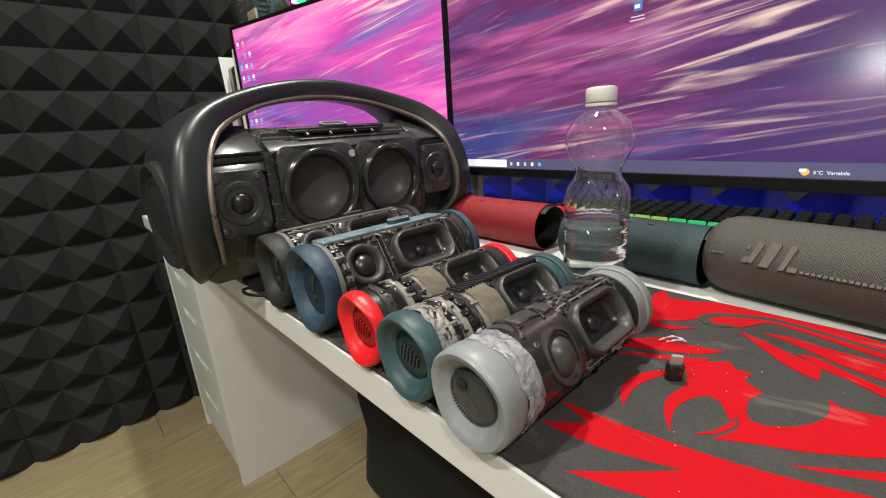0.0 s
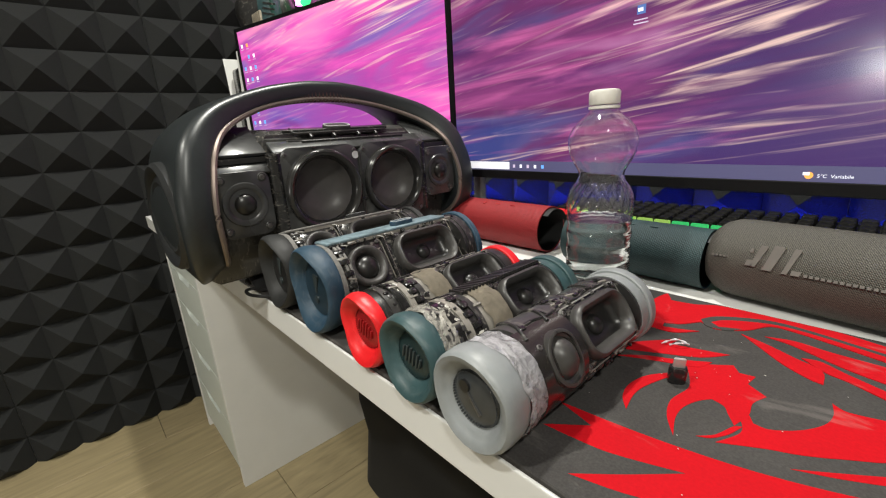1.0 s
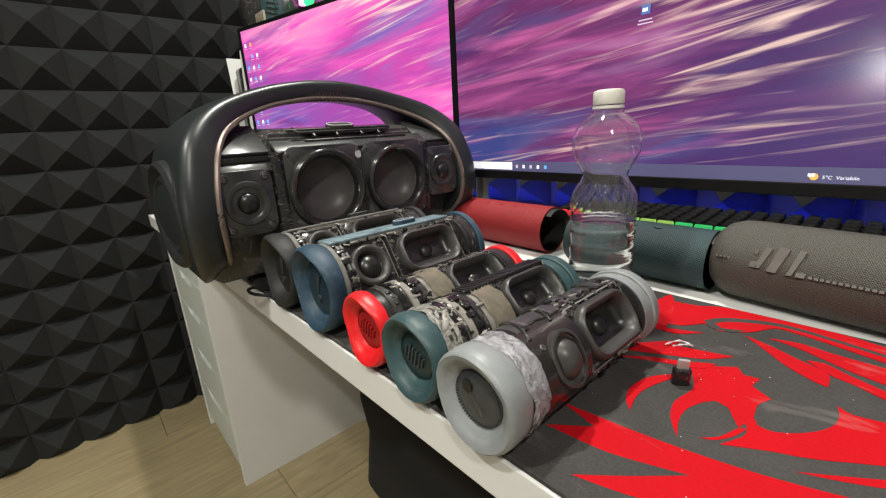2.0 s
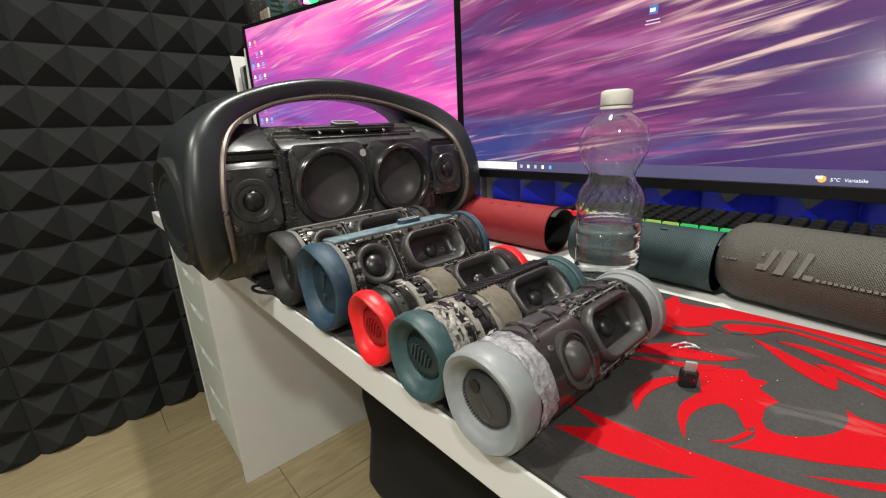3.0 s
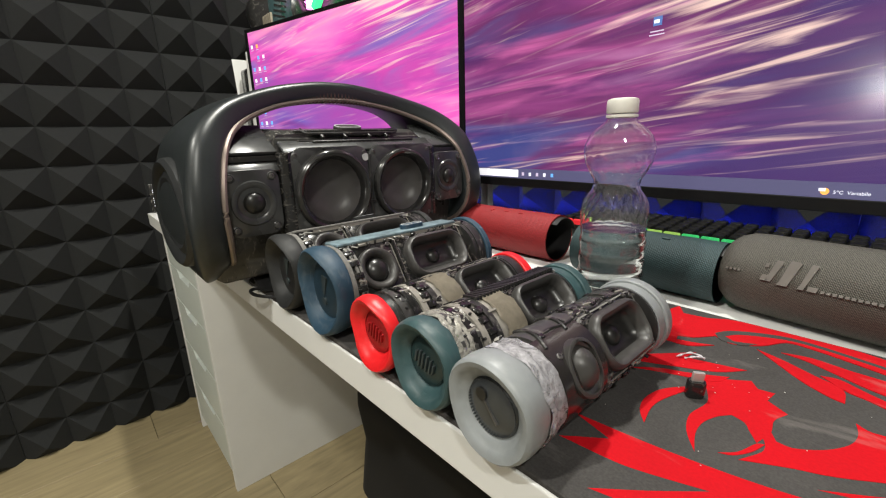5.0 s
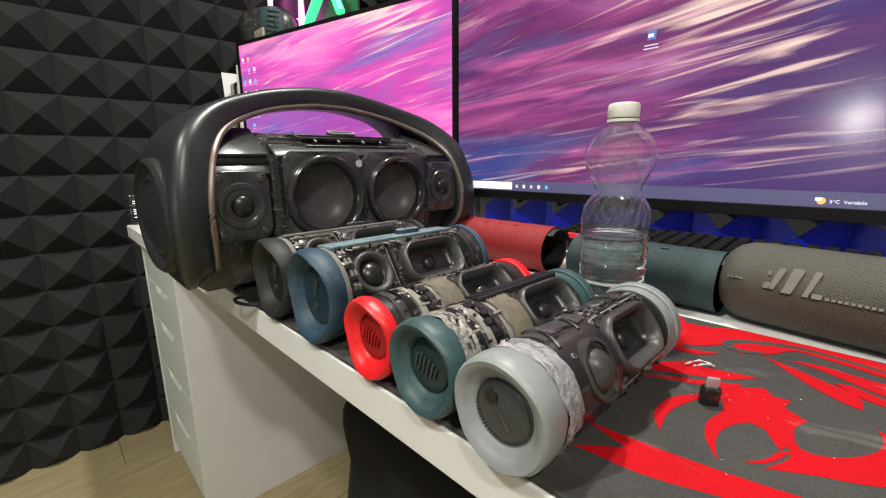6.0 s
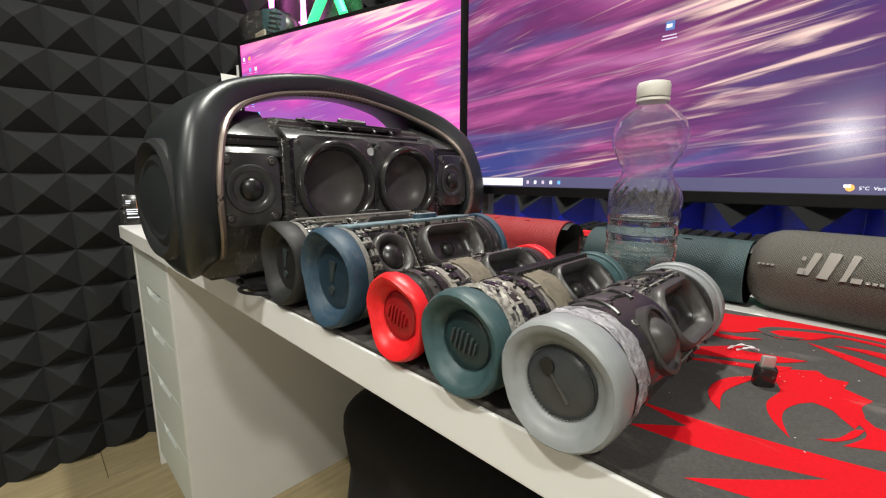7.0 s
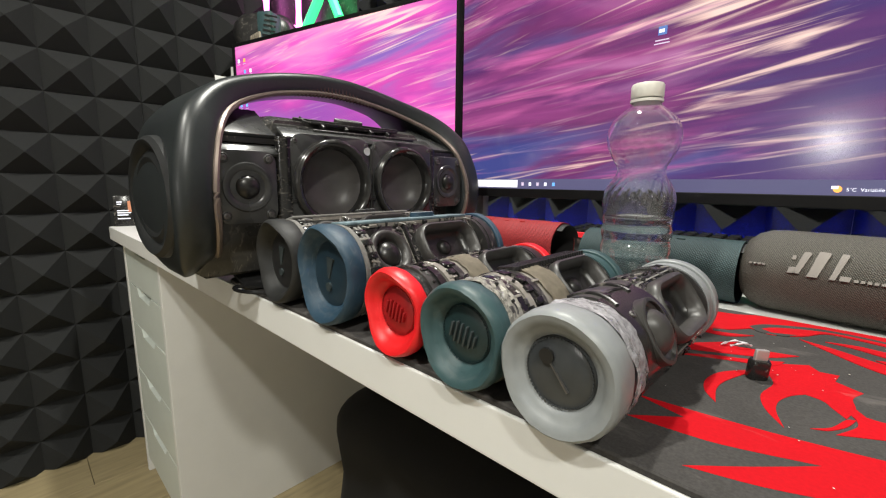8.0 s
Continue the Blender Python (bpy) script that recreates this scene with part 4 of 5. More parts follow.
def charge_insides(ob, R, L, tilt, accent):
    core = R * 0.915
    seat = R * 0.645
    frame_ring(ob, "tweeter_frame", 0.052, 0.056, 0.008, 0.042, 0.042, 0.0205, facing(tilt, seat, 0.060), 0.016)
    driver(ob, "tweeter", 0.046, 0.046, 0.0228, facing(tilt, seat + 0.003, 0.060), 0.58, RUBBER, CONE, 0.55, 0.60)
    frame_ring(ob, "driver_frame", 0.094, 0.060, 0.008, 0.080, 0.046, 0.018, facing(tilt, seat, 0.139), 0.018)
    driver(ob, "woofer", 0.084, 0.050, 0.02, facing(tilt, seat + 0.003, 0.139), 0.36)
    frame_ring(ob, "frame_pale_edge", 0.0965, 0.0625, 0.009, 0.094, 0.060, 0.008, facing(tilt, seat + 0.0004, 0.139), 0.010, SHELLGREY)
    frame_ring(ob, "frame_pale_edge", 0.0545, 0.0585, 0.009, 0.052, 0.056, 0.008, facing(tilt, seat + 0.0004, 0.060), 0.010, SHELLGREY)
    for sx in (-0.043, 0.043):
        for sy in (-0.026, 0.026):
            screw(ob, facing(tilt, seat + 0.0014, 0.139 + sx, sy), 0.0022)
    for sx in (-0.022, 0.022):
        screw(ob, facing(tilt, seat + 0.0014, 0.060 + sx, 0.024), 0.0022)
    part("shell", arc_band(core - 0.002, core + 0.0012, 0.040, L - 0.024, tilt + 44, 205, 44), SHELLGREY, ob)
    part("shell", arc_band(core - 0.002, core + 0.0012, 0.040, L - 0.024, -80, tilt - 44, 24), SHELLGREY, ob)
    clutter(ob, core, 0.034, L - 0.022, ((tilt + 40, tilt + 52), (tilt - 52, tilt - 42)), 44, 31 if accent is BLUE else 57)
    clutter(ob, core, 0.028, 0.036, ((tilt - 45, tilt + 70),), 16, 77)
    part("felt_band", arc_band(core - 0.002, R * 0.965, 0.0215, 0.0262, -90, 269, 60), FELTGREY, ob, "grey felt band behind the cap")
    for k2 in range(16):
        a = tilt + 45 + (k2 * 41) % 80
        part("catch", boxed(-0.004 - 0.001 * (k2 % 3), -0.0022, 0, 0.003, 0.0022, 0.0022, bevel=0.0005), GLOSS, ob, m=facing(a, core + 0.001, 0.045 + (k2 * 0.0531) % (L - 0.075)))
    part("wire", tube([facing(tilt + 50 + 2 * math.sin(i * 0.9), core + 0.0012, 0.045 + i * (L - 0.075) / 20).translation for i in range(21)], 0.0013, 6), BLACK, ob)
    part("spider", boxed(-0.0012, -0.028, -0.002, 0.0012, 0.028, 0.004, bevel=0.0005), GLOSS, ob, m=facing(tilt, seat, 0.0890))
    part("top_strip", boxed(-0.080, -0.012, -0.004, 0.080, 0.012, 0.0008, bevel=0.0006), SHELLGREY, ob, m=facing(tilt + 60, core + 0.001, 0.115))
    part("button_pad", boxed(-0.075, -0.0135, 0.0, 0.085, 0.0135, 0.0030, bevel=0.0012), BLUEDUST if accent is BLUE else FELTGREY, ob, m=facing(tilt + 61, core + 0.001, 0.10))
    bm = bmesh.new()
    rings(bm, [rrect(0.030, 0.013, 0.0062, z) for z in (0.0, 0.0075)] + [rrect(0.0285, 0.0115, 0.0056, 0.008)])
    btn = part("power_button", bm, accent, ob, m=facing(tilt + 61, core + 0.0008, 0.128))
    bm = bmesh.new()
    outer, inner = rrect(0.0275, 0.0105, 0.0052, 0.0083), rrect(0.0250, 0.008, 0.0039, 0.0083)
    rings(bm, [rrect(0.0275, 0.0105, 0.0052, 0.0078), outer, inner, rrect(0.0250, 0.008, 0.0039, 0.0078)], wrap=True)
    part("button_ring", bm, ICONPALE, btn, "pale outline")
    for y0, bend in ((0.046, 0.012), (0.0895, 0.006), (0.187, 0.010)):
        part("wire", tube(smooth_line([facing(tilt + d, core + 0.0008 + 0.0015 * math.sin(d * 0.2), y0 + bend * math.sin(d * 0.09)).translation for d in range(36, 50, 2)], 4), 0.0005, 6), WIREPALE, ob, "thin pale wire")
    for y0 in (0.030, 0.034):
        part("clip_band", arc_band(core - 0.001, core + 0.0022, y0, y0 + 0.0025, -60, 170), FELTGREY, ob)
    for i in range(8):
        part("clip", boxed(-0.005, -0.003, -0.001, 0.005, 0.003, 0.003, bevel=0.0006), GLOSS, ob, m=facing(tilt - 40 + i * 17, core, 0.031))
    part("rail", boxed(-0.085, -0.0016, -0.001, 0.085, 0.0016, 0.003, bevel=0.0006), GLOSS, ob, m=facing(tilt + 47, core, 0.115))
    part("rail", boxed(-0.085, -0.0012, -0.001, 0.085, 0.0012, 0.0025, bevel=0.0006), BLACK, ob, m=facing(tilt - 46, core, 0.115))


WIREPALE = mat("pale_wire", (0.42, 0.41, 0.38), 0.4)
ICONPALE = mat("pale_print", (0.6, 0.62, 0.62), 0.5)
b = bare_speaker("large opened speaker with soft blue rubber end caps", 0.713, -0.006, 0.0450, 0.217, BLUE, 33, DISCBLUE, 0.060, "charge", far=BLUE, emblem="mark", depth=0.0225)
charge_insides(b, 0.0450, 0.215, 33, BLUE)
k = bare_speaker("large opened speaker with charcoal rubber end caps", 0.620, -0.006, 0.0440, 0.215, CHAR, 44, DISCBLACK, 0.060, "charge", far=CHAR, emblem="mark", depth=0.0225)
charge_insides(k, 0.0440, 0.215, 44, CHAR)

# ---- boombox ----


def boombox():
    cx, cz = 0.466, 0.842
    ob = thing("boombox", "big black boombox with its front grille removed and an arched handle", "speaker", m=pose(cx, 0.161, TOP))
    zc = cz - TOP
    prof = [(0.055, 0.004), (0.068, 0.030), (0.068, 0.060), (0.068, 0.150), (0.070, 0.180), (0.068, 0.197), (0.055, 0.204), (0.0, 0.208), (-0.055, 0.196), (-0.085, 0.160), (-0.092, 0.10), (-0.08, 0.045), (-0.05, 0.004)]
    loops = [[(p[0] * s, y, zc + (p[1] - zc) * s) for p in prof] for y, s in ((-0.205, 0.84), (-0.196, 0.91), (-0.127, 0.91), (-0.112, 1.0), (0.112, 1.0), (0.127, 0.91), (0.196, 0.91), (0.205, 0.84))]
    bm = rings(bmesh.new(), loops)
    bmesh.ops.bevel(bm, geom=[e for e in bm.edges if abs((e.verts[0].co - e.verts[1].co).y) > 0.05], offset=0.004, segments=2, affect="EDGES")
    part("body", bm, DUSTY, ob)
    # the handle is one band: it forms both ends and arches over the top
    half = [(0.024, 0.034), (0.030, 0.056), (0.044, 0.080), (0.066, 0.101), (0.085, 0.108), (0.110, 0.1095), (0.132, 0.108), (0.150, 0.104), (0.190, 0.091), (0.222, 0.062), (0.246, 0.032), (0.262, 0.025)]

    def half_at(z):
        for (za, ha), (zb, hb) in zip(half, half[1:]):
            if z <= zb:
                return ha + (hb - ha) * max(0, (z - za) / (zb - za))
        return half[-1][1]

    side = [(-0.197, 0, 0.026), (-0.205, 0, 0.042), (-0.212, 0, 0.075), (-0.214, 0, 0.115), (-0.208, 0, 0.155), (-0.194, 0, 0.192), (-0.160, 0, 0.223), (-0.10, 0, 0.246), (-0.04, 0, 0.257)]
    arch = smooth_line(side + [(0, 0, 0.259)] + [(-a, b, c) for a, b, c in reversed(side)], 6)
    loops, inner_edge = [], []
    n = len(arch)
    halves = [half_at(p.z) for p in arch]
    for turn in range(6):
        halves = [(halves[max(i - 1, 0)] + 2 * h + halves[min(i + 1, n - 1)]) / 4 for i, h in enumerate(halves)]
    for i, p in enumerate(arch):
        d = (arch[min(i + 1, n - 1)] - arch[max(i - 1, 0)]).normalized()
        up = Vector((-d.z, 0, d.x))
        h = halves[i]
        thick = 0.029 + 0.012 * min(1.0, max(0.0, (0.245 - p.z) / 0.06))
        loops.append([Vector((q[0], p.x + up.x * q[1], p.z + up.z * q[1])) for q in rrect(2 * h, thick, min(2 * h, thick) * 0.36, 0, 6)])
        inner_edge.append(Vector((h - 0.0030, p.x - up.x * (thick / 2 - 0.0036), p.z - up.z * (thick / 2 - 0.0036))))
    handle = part("handle", rings(bmesh.new(), loops), SATIN, ob)
    part("edge_trim", tube(inner_edge, 0.0036), BRONZE, handle, "worn bronze edge")
    for s in (-1, 1):
        q = pose(0, s * 0.2245, 0.106) @ (Matrix.Identity(4) if s > 0 else pose(0, 0, 0, 0, 0, 180))
        part("passive_radiator", lathe([(-0.01, 0.078), (0.008, 0.076), (0.0125, 0.071), (0.011, 0.066), (0.004, 0.060), (0.009, 0.050), (0.006, 0.042), (0.002, 0.036), (0.004, 0.02), (0.005, 0.003)], 60), SHADEDRUBBER, ob, "ribbed end, colour darkened for its shade", m=q @ Matrix.Diagonal((1.26, 1, 0.90, 1)))
    for i in range(22):
        y = -0.062 + i * 0.0059
        part("grip_rib", boxed(0.017, y - 0.0014, 0.2432 - 1.1 * y * y, 0.0264 + 0.4 * y * y, y + 0.0014, 0.2575 - 1.1 * y * y, bevel=0.0008), GRIP, ob, "brown rubber grip rib", smooth=False)
    fx = 0.0965
    front = lambda y, z, out=0.0: Matrix(((0, 0, 1, fx + out), (1, 0, 0, y), (0, 1, 0, z), (0, 0, 0, 1)))
    for y, size in ((-0.056, 0.112), (0.060, 0.108)):
        frame_ring(ob, "woofer_plate", 0.1165, 0.118, 0.020, size - 0.008, size - 0.008, size / 2 - 0.0042, front(y, 0.123, 0.001), 0.022, FASCIA, 0.002)
        driver(ob, "woofer", size, size, size / 2 - 0.0002, front(y, 0.123, 0.0035), 0, DARKRUBBER, BIGCONE, 1.75, 0.50, 0.60)
        for a in (45, 135, 225, 315):
            screw(ob, front(y + 0.071 * math.cos(radians(a)), 0.123 + 0.071 * math.sin(radians(a)), 0.003), 0.0028)
        for a in (100, 200, 340):
            part("cable_clip", boxed(-0.003, -0.0015, 0, 0.003, 0.0015, 0.003, bevel=0.0006), BLACK, ob, m=front(y + 0.058 * math.cos(radians(a)), 0.123 + 0.058 * math.sin(radians(a)), 0.003))
    for y, z in ((-0.161, 0.119), (0.159, 0.127)):
        flange(ob, "tweeter_plate", 0.066, 0.080, 0.014, front(y, z, -0.006), 0.02, FASCIA, 0.005)
        bm = bmesh.new()
        rings(bm, [[(rr * math.cos(a), rr * math.sin(a), h) for a in [math.tau * i / 40 for i in range(40)]] for rr, h in ((0.0275, 0.0045), (0.0262, 0.0068), (0.0235, 0.0074), (0.0195, 0.0058), (0.0165, 0.0030), (0.0145, 0.0026))], False, True)
        horn = part("waveguide", bm, FASCIA, ob, m=front(y, z, -0.006))
        bm = bmesh.new()
        rings(bm, [[(0.0135 * c * math.cos(a), 0.0135 * c * math.sin(a), 0.0028 + 0.0095 * h) for a in [math.tau * i / 28 for i in range(28)]] for c, h in ((1, 0), (0.96, 0.3), (0.85, 0.55), (0.65, 0.78), (0.35, 0.95), (0.05, 1.0))], False, True)
        part("dome", bm, CONE, horn)
        for dy in (-0.024, 0.024):
            for dz in (-0.031, 0.031):
                screw(ob, front(y + dy, z + dz, -0.0005), 0.0034)
                part("screw_boss", lathe([(-0.002, 0.0056), (0.0008, 0.0056), (0.0016, 0.0046), (0.0010, 0.0040)], 20), FASCIA, ob, m=front(y + dy, z + dz, -0.0015) @ pose(0, 0, 0, 90, 0, 0))
    for y in (-0.1165, 0.1195):
        part("pillar", lathe([(-0.055, 0.006), (-0.054, 0.010), (0.054, 0.010), (0.055, 0.006)], 24), GLOSS, ob, m=pose(fx - 0.006, y, 0.122, 90, 0, 0))
    part("chin", boxed(-0.01, -0.11, 0.0, 0.006, 0.11, 0.045, bevel=0.003), GLOSS, ob, m=pose(fx - 0.012, 0, 0.014, 0, -14, 0))
    part("seam_bead", tube([(fx + 0.0025, 0.002, 0.075), (fx + 0.003, 0.002, 0.170)], 0.0025), BLACK, ob)
    part("sticker", lathe([(0, 0.0052), (0.001, 0.0052)], 20), ICONPALE, ob, "round white sticker", m=pose(fx + 0.003, -0.004, 0.166, 0, 0, -90))
    for y in (-0.157, 0.162):
        part("shoulder_panel", boxed(-0.034, -0.036, -0.004, 0.030, 0.036, 0.002, bevel=0.0016), FASCIA, ob, "glossy slanted panel", m=pose(0.0565, y, 0.1925, 0, 32, 0))
        part("slot", boxed(-0.012, -0.033, -0.003, 0.004, 0.033, 0.003), BLACK, ob, smooth=False, m=pose(0.083, y, 0.1705))
        part("ledge", boxed(-0.014, -0.036, -0.003, 0.010, 0.036, 0.002, bevel=0.0016), FASCIA, ob, "glossy slanted ledge", m=pose(0.0875, y, 0.1615, 0, 42.5, 0))
    part("top_ledge", boxed(-0.010, -0.118, -0.002, 0.014, 0.126, 0.002, bevel=0.001), FASCIA, ob, m=pose(0.0835, 0.0, 0.1835, 0, 34, 0))
    part("top_rail", boxed(-0.0016, -0.090, 0, 0.0016, 0.078, 0.004, bevel=0.0006), BLACK, ob, m=pose(0.064, 0.0, 0.2005, 0, 20, 0))
    part("top_rail", boxed(-0.0016, -0.072, 0, 0.0016, 0.096, 0.004, bevel=0.0006), BLACK, ob, m=pose(0.080, 0.0, 0.1865, 0, 25, 0))
    part("top_plate", boxed(-0.02, -0.07, 0.0, 0.03, 0.07, 0.003, bevel=0.001), BLACK, ob, m=pose(0.045, 0.0, 0.2005, 0, 6, 0))
    bm = bmesh.new()
    rings(bm, [rrect(0.020, 0.042, 0.009, z) for z in (0.0, 0.010)] + [rrect(0.018, 0.040, 0.008, 0.011)])
    btn = part("power_button", bm, RUBBER, ob, m=pose(0.058, -0.006, 0.1985, 0, 14, 0))
    bm = bmesh.new()
    rings(bm, [rrect(0.0182, 0.0402, 0.0085, 0.0105), rrect(0.0182, 0.0402, 0.0085, 0.0114), rrect(0.0158, 0.0378, 0.0073, 0.0114), rrect(0.0158, 0.0378, 0.0073, 0.0105)], wrap=True)
    part("button_ring", bm, ICONPALE, btn, "white outline")
    part("wire", tube(smooth_line([(0.078, -0.092, 0.190), (0.080, -0.05, 0.187), (0.081, 0.0, 0.187), (0.080, 0.05, 0.187), (0.078, 0.085, 0.189)], 6), 0.0014), BLACK, ob)
    part("wire", tube(smooth_line([(0.060, -0.078, 0.206), (0.071, -0.070, 0.199), (0.073, 0.0, 0.197), (0.073, 0.045, 0.197), (0.066, 0.052, 0.201)], 6), 0.0013), BLACK, ob)
    for y in (-0.055, -0.02, 0.02, 0.05):
        part("clip", boxed(-0.006, -0.002, 0, 0.006, 0.002, 0.006, bevel=0.0008), BLACK, ob, m=pose(0.072, y, 0.193, 0, 35, 0))
    return ob


GRIP = mat("brown_grip", (0.07, 0.036, 0.030), 0.5)
# rubber of the boombox ends, its colour darkened to hold their shadow
SHADEDRUBBER = mat("shaded_end_rubber", (0.009, 0.010, 0.0105), 0.5, scale=200, vary=0.3, bump=0.08, depth=0.0003)
boombox()

# ---- grille sleeves ----


def sleeve(label, m, R, L, cloth):
    """An empty cloth-covered grille tube, open at both ends; its axis is y, standing on z = 0."""
    ob = thing("grille_sleeve", label, "speaker grille", "grille sleeves", m=m)
    n = 72
    bm = lathe([(0.0, R - 0.0018), (0.0, R), (0.004, R)] + [(L * i / 20, R * (1 + 0.006 * math.sin(i * 1.3))) for i in range(1, 20)] + [(L, R), (L, R - 0.0018)], n, lambda a, y: 1 + 0.012 * math.cos(2 * a + 0.5), False)
    c = part("cloth", bm, cloth, ob, m=pose(0, 0, R))
    uv_round(c, R)
    part("liner", lathe([(0.0005, R - 0.0019), (L - 0.0005, R - 0.0019)], n, lambda a, y: 1 + 0.012 * math.cos(2 * a + 0.5), False), SHELLDARK, ob, m=pose(0, 0, R))
    up = pose(0, 0, R)
    part("inner_tongue", arc_band(R - 0.0045, R - 0.0032, L - 0.03, L + 0.009, 50, 160, 24), SHELLDARK, ob, "black inner lining", m=up)
    for k, y in enumerate((0.34, 0.50, 0.66)):
        q = up @ facing(68, R * 1.003, L * y)
        part("button_mark", boxed(-0.0045, -0.0009, -0.0008, 0.0045, 0.0009, 0.0008, bevel=0.0004), cloth, ob, "raised button mark", m=q)
        if k == 0:
            part("button_mark", boxed(-0.0009, -0.0045, -0.0008, 0.0009, 0.0045, 0.0008, bevel=0.0004), cloth, ob, "raised button mark", m=q)
    return ob


sleeve("empty red cloth speaker grille lying on the desk", pose(0.548, 0.392, DESK, 0, 0, -91), 0.0365, 0.190, REDMESH)
sleeve("empty dark teal cloth speaker grille lying on the desk", pose(0.786, 0.377, DESK, 0, 0, -92), 0.0352, 0.178, GREENMESH)
s3 = thing("speaker", "grey cloth-covered portable speaker with a metallic badge", "speaker", "grille sleeves", m=pose(0.964, 0.376, DESK, 0, 0, -97))
R3, L3 = 0.0425, 0.225
c = part("cloth", lathe([(0.0, 0.012), (0.001, 0.022), (0.005, 0.031), (0.012, 0.0375), (0.022, 0.0415), (0.034, R3)] + [(0.034 + i * 0.013, R3) for i in range(1, 13)] + [(L3 - 0.012, 0.0375), (L3, 0.02)], 72), GREYMESH, s3, m=pose(0, 0, R3))
uv_round(c, R3)


def badge(y, shape):
    part("badge", plate([(a * 0.001, b * 0.001) for a, b in shape], -0.002, 0.0012), LOGO, s3, "raised metallic badge shape", smooth=False, m=pose(0, 0, R3) @ facing(22, R3 - 0.0003, y))


for y, w, h in ((0.0555, 5.5, 22), (0.0675, 8.5, 25), (0.0815, 5.0, 25)):
    lean = [(-w / 2 - 3, -h / 2), (w / 2 - 3.6, -h / 2), (w / 2 + 3, h / 2 - 1.5), (w / 2 + 1.8, h / 2), (-w / 2 + 3, h / 2), (-w / 2 - 1.6, -h / 2 + 4)]
    badge(y, lean)
badge(0.0865, [(-3.5, -12.5), (3.4, -12.5), (4.2, -8.0), (-3.0, -8.0)])
badge(0.0495, [(-3.5, -11), (2.5, -11), (2.0, -5), (-2.6, -5)])
badge(0.0490, [(-1.6, 2.5), (1.4, 2.5), (1.8, 6.5), (-1.2, 6.5)])
for i in range(14):
    badge(0.094 + i * 0.0042, [(-1.4, -12.0), (1.4, -12.0), (1.4, -9.6), (-1.4, -9.6)])
for i in range(4):
    badge(0.016 + i * 0.0036, [(-1.2, -6.5), (1.2, -6.5), (1.2, -4.6), (-1.2, -4.6)])

# ---- bottle ----


def bottle():
    ob = thing("bottle", "clear plastic bottle half full of water with a white cap", "bottle", m=pose(0.8890, 0.247, DESK + 0.004))
    up = pose(0, 0, 0, 90, 0, 0)
    prof = [(0.0, 0.0200), (0.001, 0.0265), (0.006, 0.0312), (0.014, 0.0323)]
    z = 0.014
    for i in range(5):
        prof += [(z + 0.003, 0.0318), (z + 0.006, 0.0314), (z + 0.009, 0.0318), (z + 0.012, 0.0324), (z + 0.016, 0.0326)]
        z += 0.017
    prof += [(0.103, 0.0325), (0.109, 0.0323), (0.114, 0.0317), (0.119, 0.0306), (0.124, 0.0288), (0.129, 0.0262), (0.134, 0.0232), (0.139, 0.0217), (0.144, 0.0226), (0.152, 0.0272), (0.161, 0.0315), (0.170, 0.0333), (0.178, 0.0326), (0.186, 0.0292), (0.192, 0.0240), (0.197, 0.0180), (0.200, 0.0142), (0.2025, 0.0130), (0.209, 0.0126)]

    def swirl(a, y):
        if 0.104 < y < 0.132:
            return 1 + 0.045 * math.sin(18 * a + y * 330) * math.sin((y - 0.104) / 0.028 * math.pi) ** 0.5
        if 0.146 < y < 0.166:
            return 1 + 0.007 * math.sin(18 * a + y * 330)
        return 1

    fine = []
    for (y0, r0), (y1, r1) in zip(prof, prof[1:]):
        for s in range(3):
            fine.append((y0 + (y1 - y0) * s / 3, r0 + (r1 - r0) * s / 3))
    fine.append(prof[-1])
    wall = fine + [(y, r - 0.0005) for y, r in reversed(fine)]
    part("shell", lathe(wall, 144, swirl, False), PET, ob, m=up)
    level = 0.095
    inner = [(y, r - 0.0003) for y, r in fine if 0.001 < y < level] + [(level, 0.0318)]
    part("water", lathe(inner, 72, None, True), WATER, ob, "clear water", m=up)
    part("base", lathe([(0.0, 0.0200), (0.004, 0.012), (0.005, 0.002)], 40, None, False), PET, ob, m=up)
    part("cap", lathe([(0.2070, 0.0138), (0.2082, 0.0145), (0.2180, 0.0143), (0.2200, 0.0134), (0.2208, 0.0105)], 60, lambda a, y: 1 + (0.012 * math.cos(30 * a) if 0.2085 < y < 0.219 else 0)), CAPWHITE, ob, "milky white screw cap", m=up)
    part("neck_ring", lathe([(0.2030, 0.0132), (0.2033, 0.0146), (0.2057, 0.0146), (0.2060, 0.0132)], 48), CAPWHITE, ob, m=up)
    return ob


bottle()

# ---- small things ----
usb = thing("usb_adapter", "small black plug adapter standing upright on the mat", "adapter", m=pose(1.0065, 0.1475, TOP, 4, 3, 35))
bm = bmesh.new()
rings(bm, [rrect(0.0125 * s, 0.0085 * s, 0.0035, z) for s, z in ((0.92, 0.0), (1, 0.0012), (1, 0.0122), (0.9, 0.0135))])
part("shell", bm, GLOSS, usb)
bm = bmesh.new()
rings(bm, [rrect(0.0085 * s, 0.0028 * s, 0.0013, z) for s, z in ((1, 0.013), (1, 0.0198), (0.92, 0.0204))])
part("plug", bm, STEEL, usb, "bare metal plug")

solo("strap_loop", tube(smooth_line([(0.60, 0.012, 0.742), (0.575, -0.004, 0.741), (0.552, -0.013, 0.740), (0.532, -0.012, 0.7395), (0.528, -0.004, 0.7395), (0.545, 0.006, 0.740), (0.56, 0.018, 0.740)], 8), 0.0022), BLACKCLOTH, "thin black cord loop lying at the desk edge", "cord")

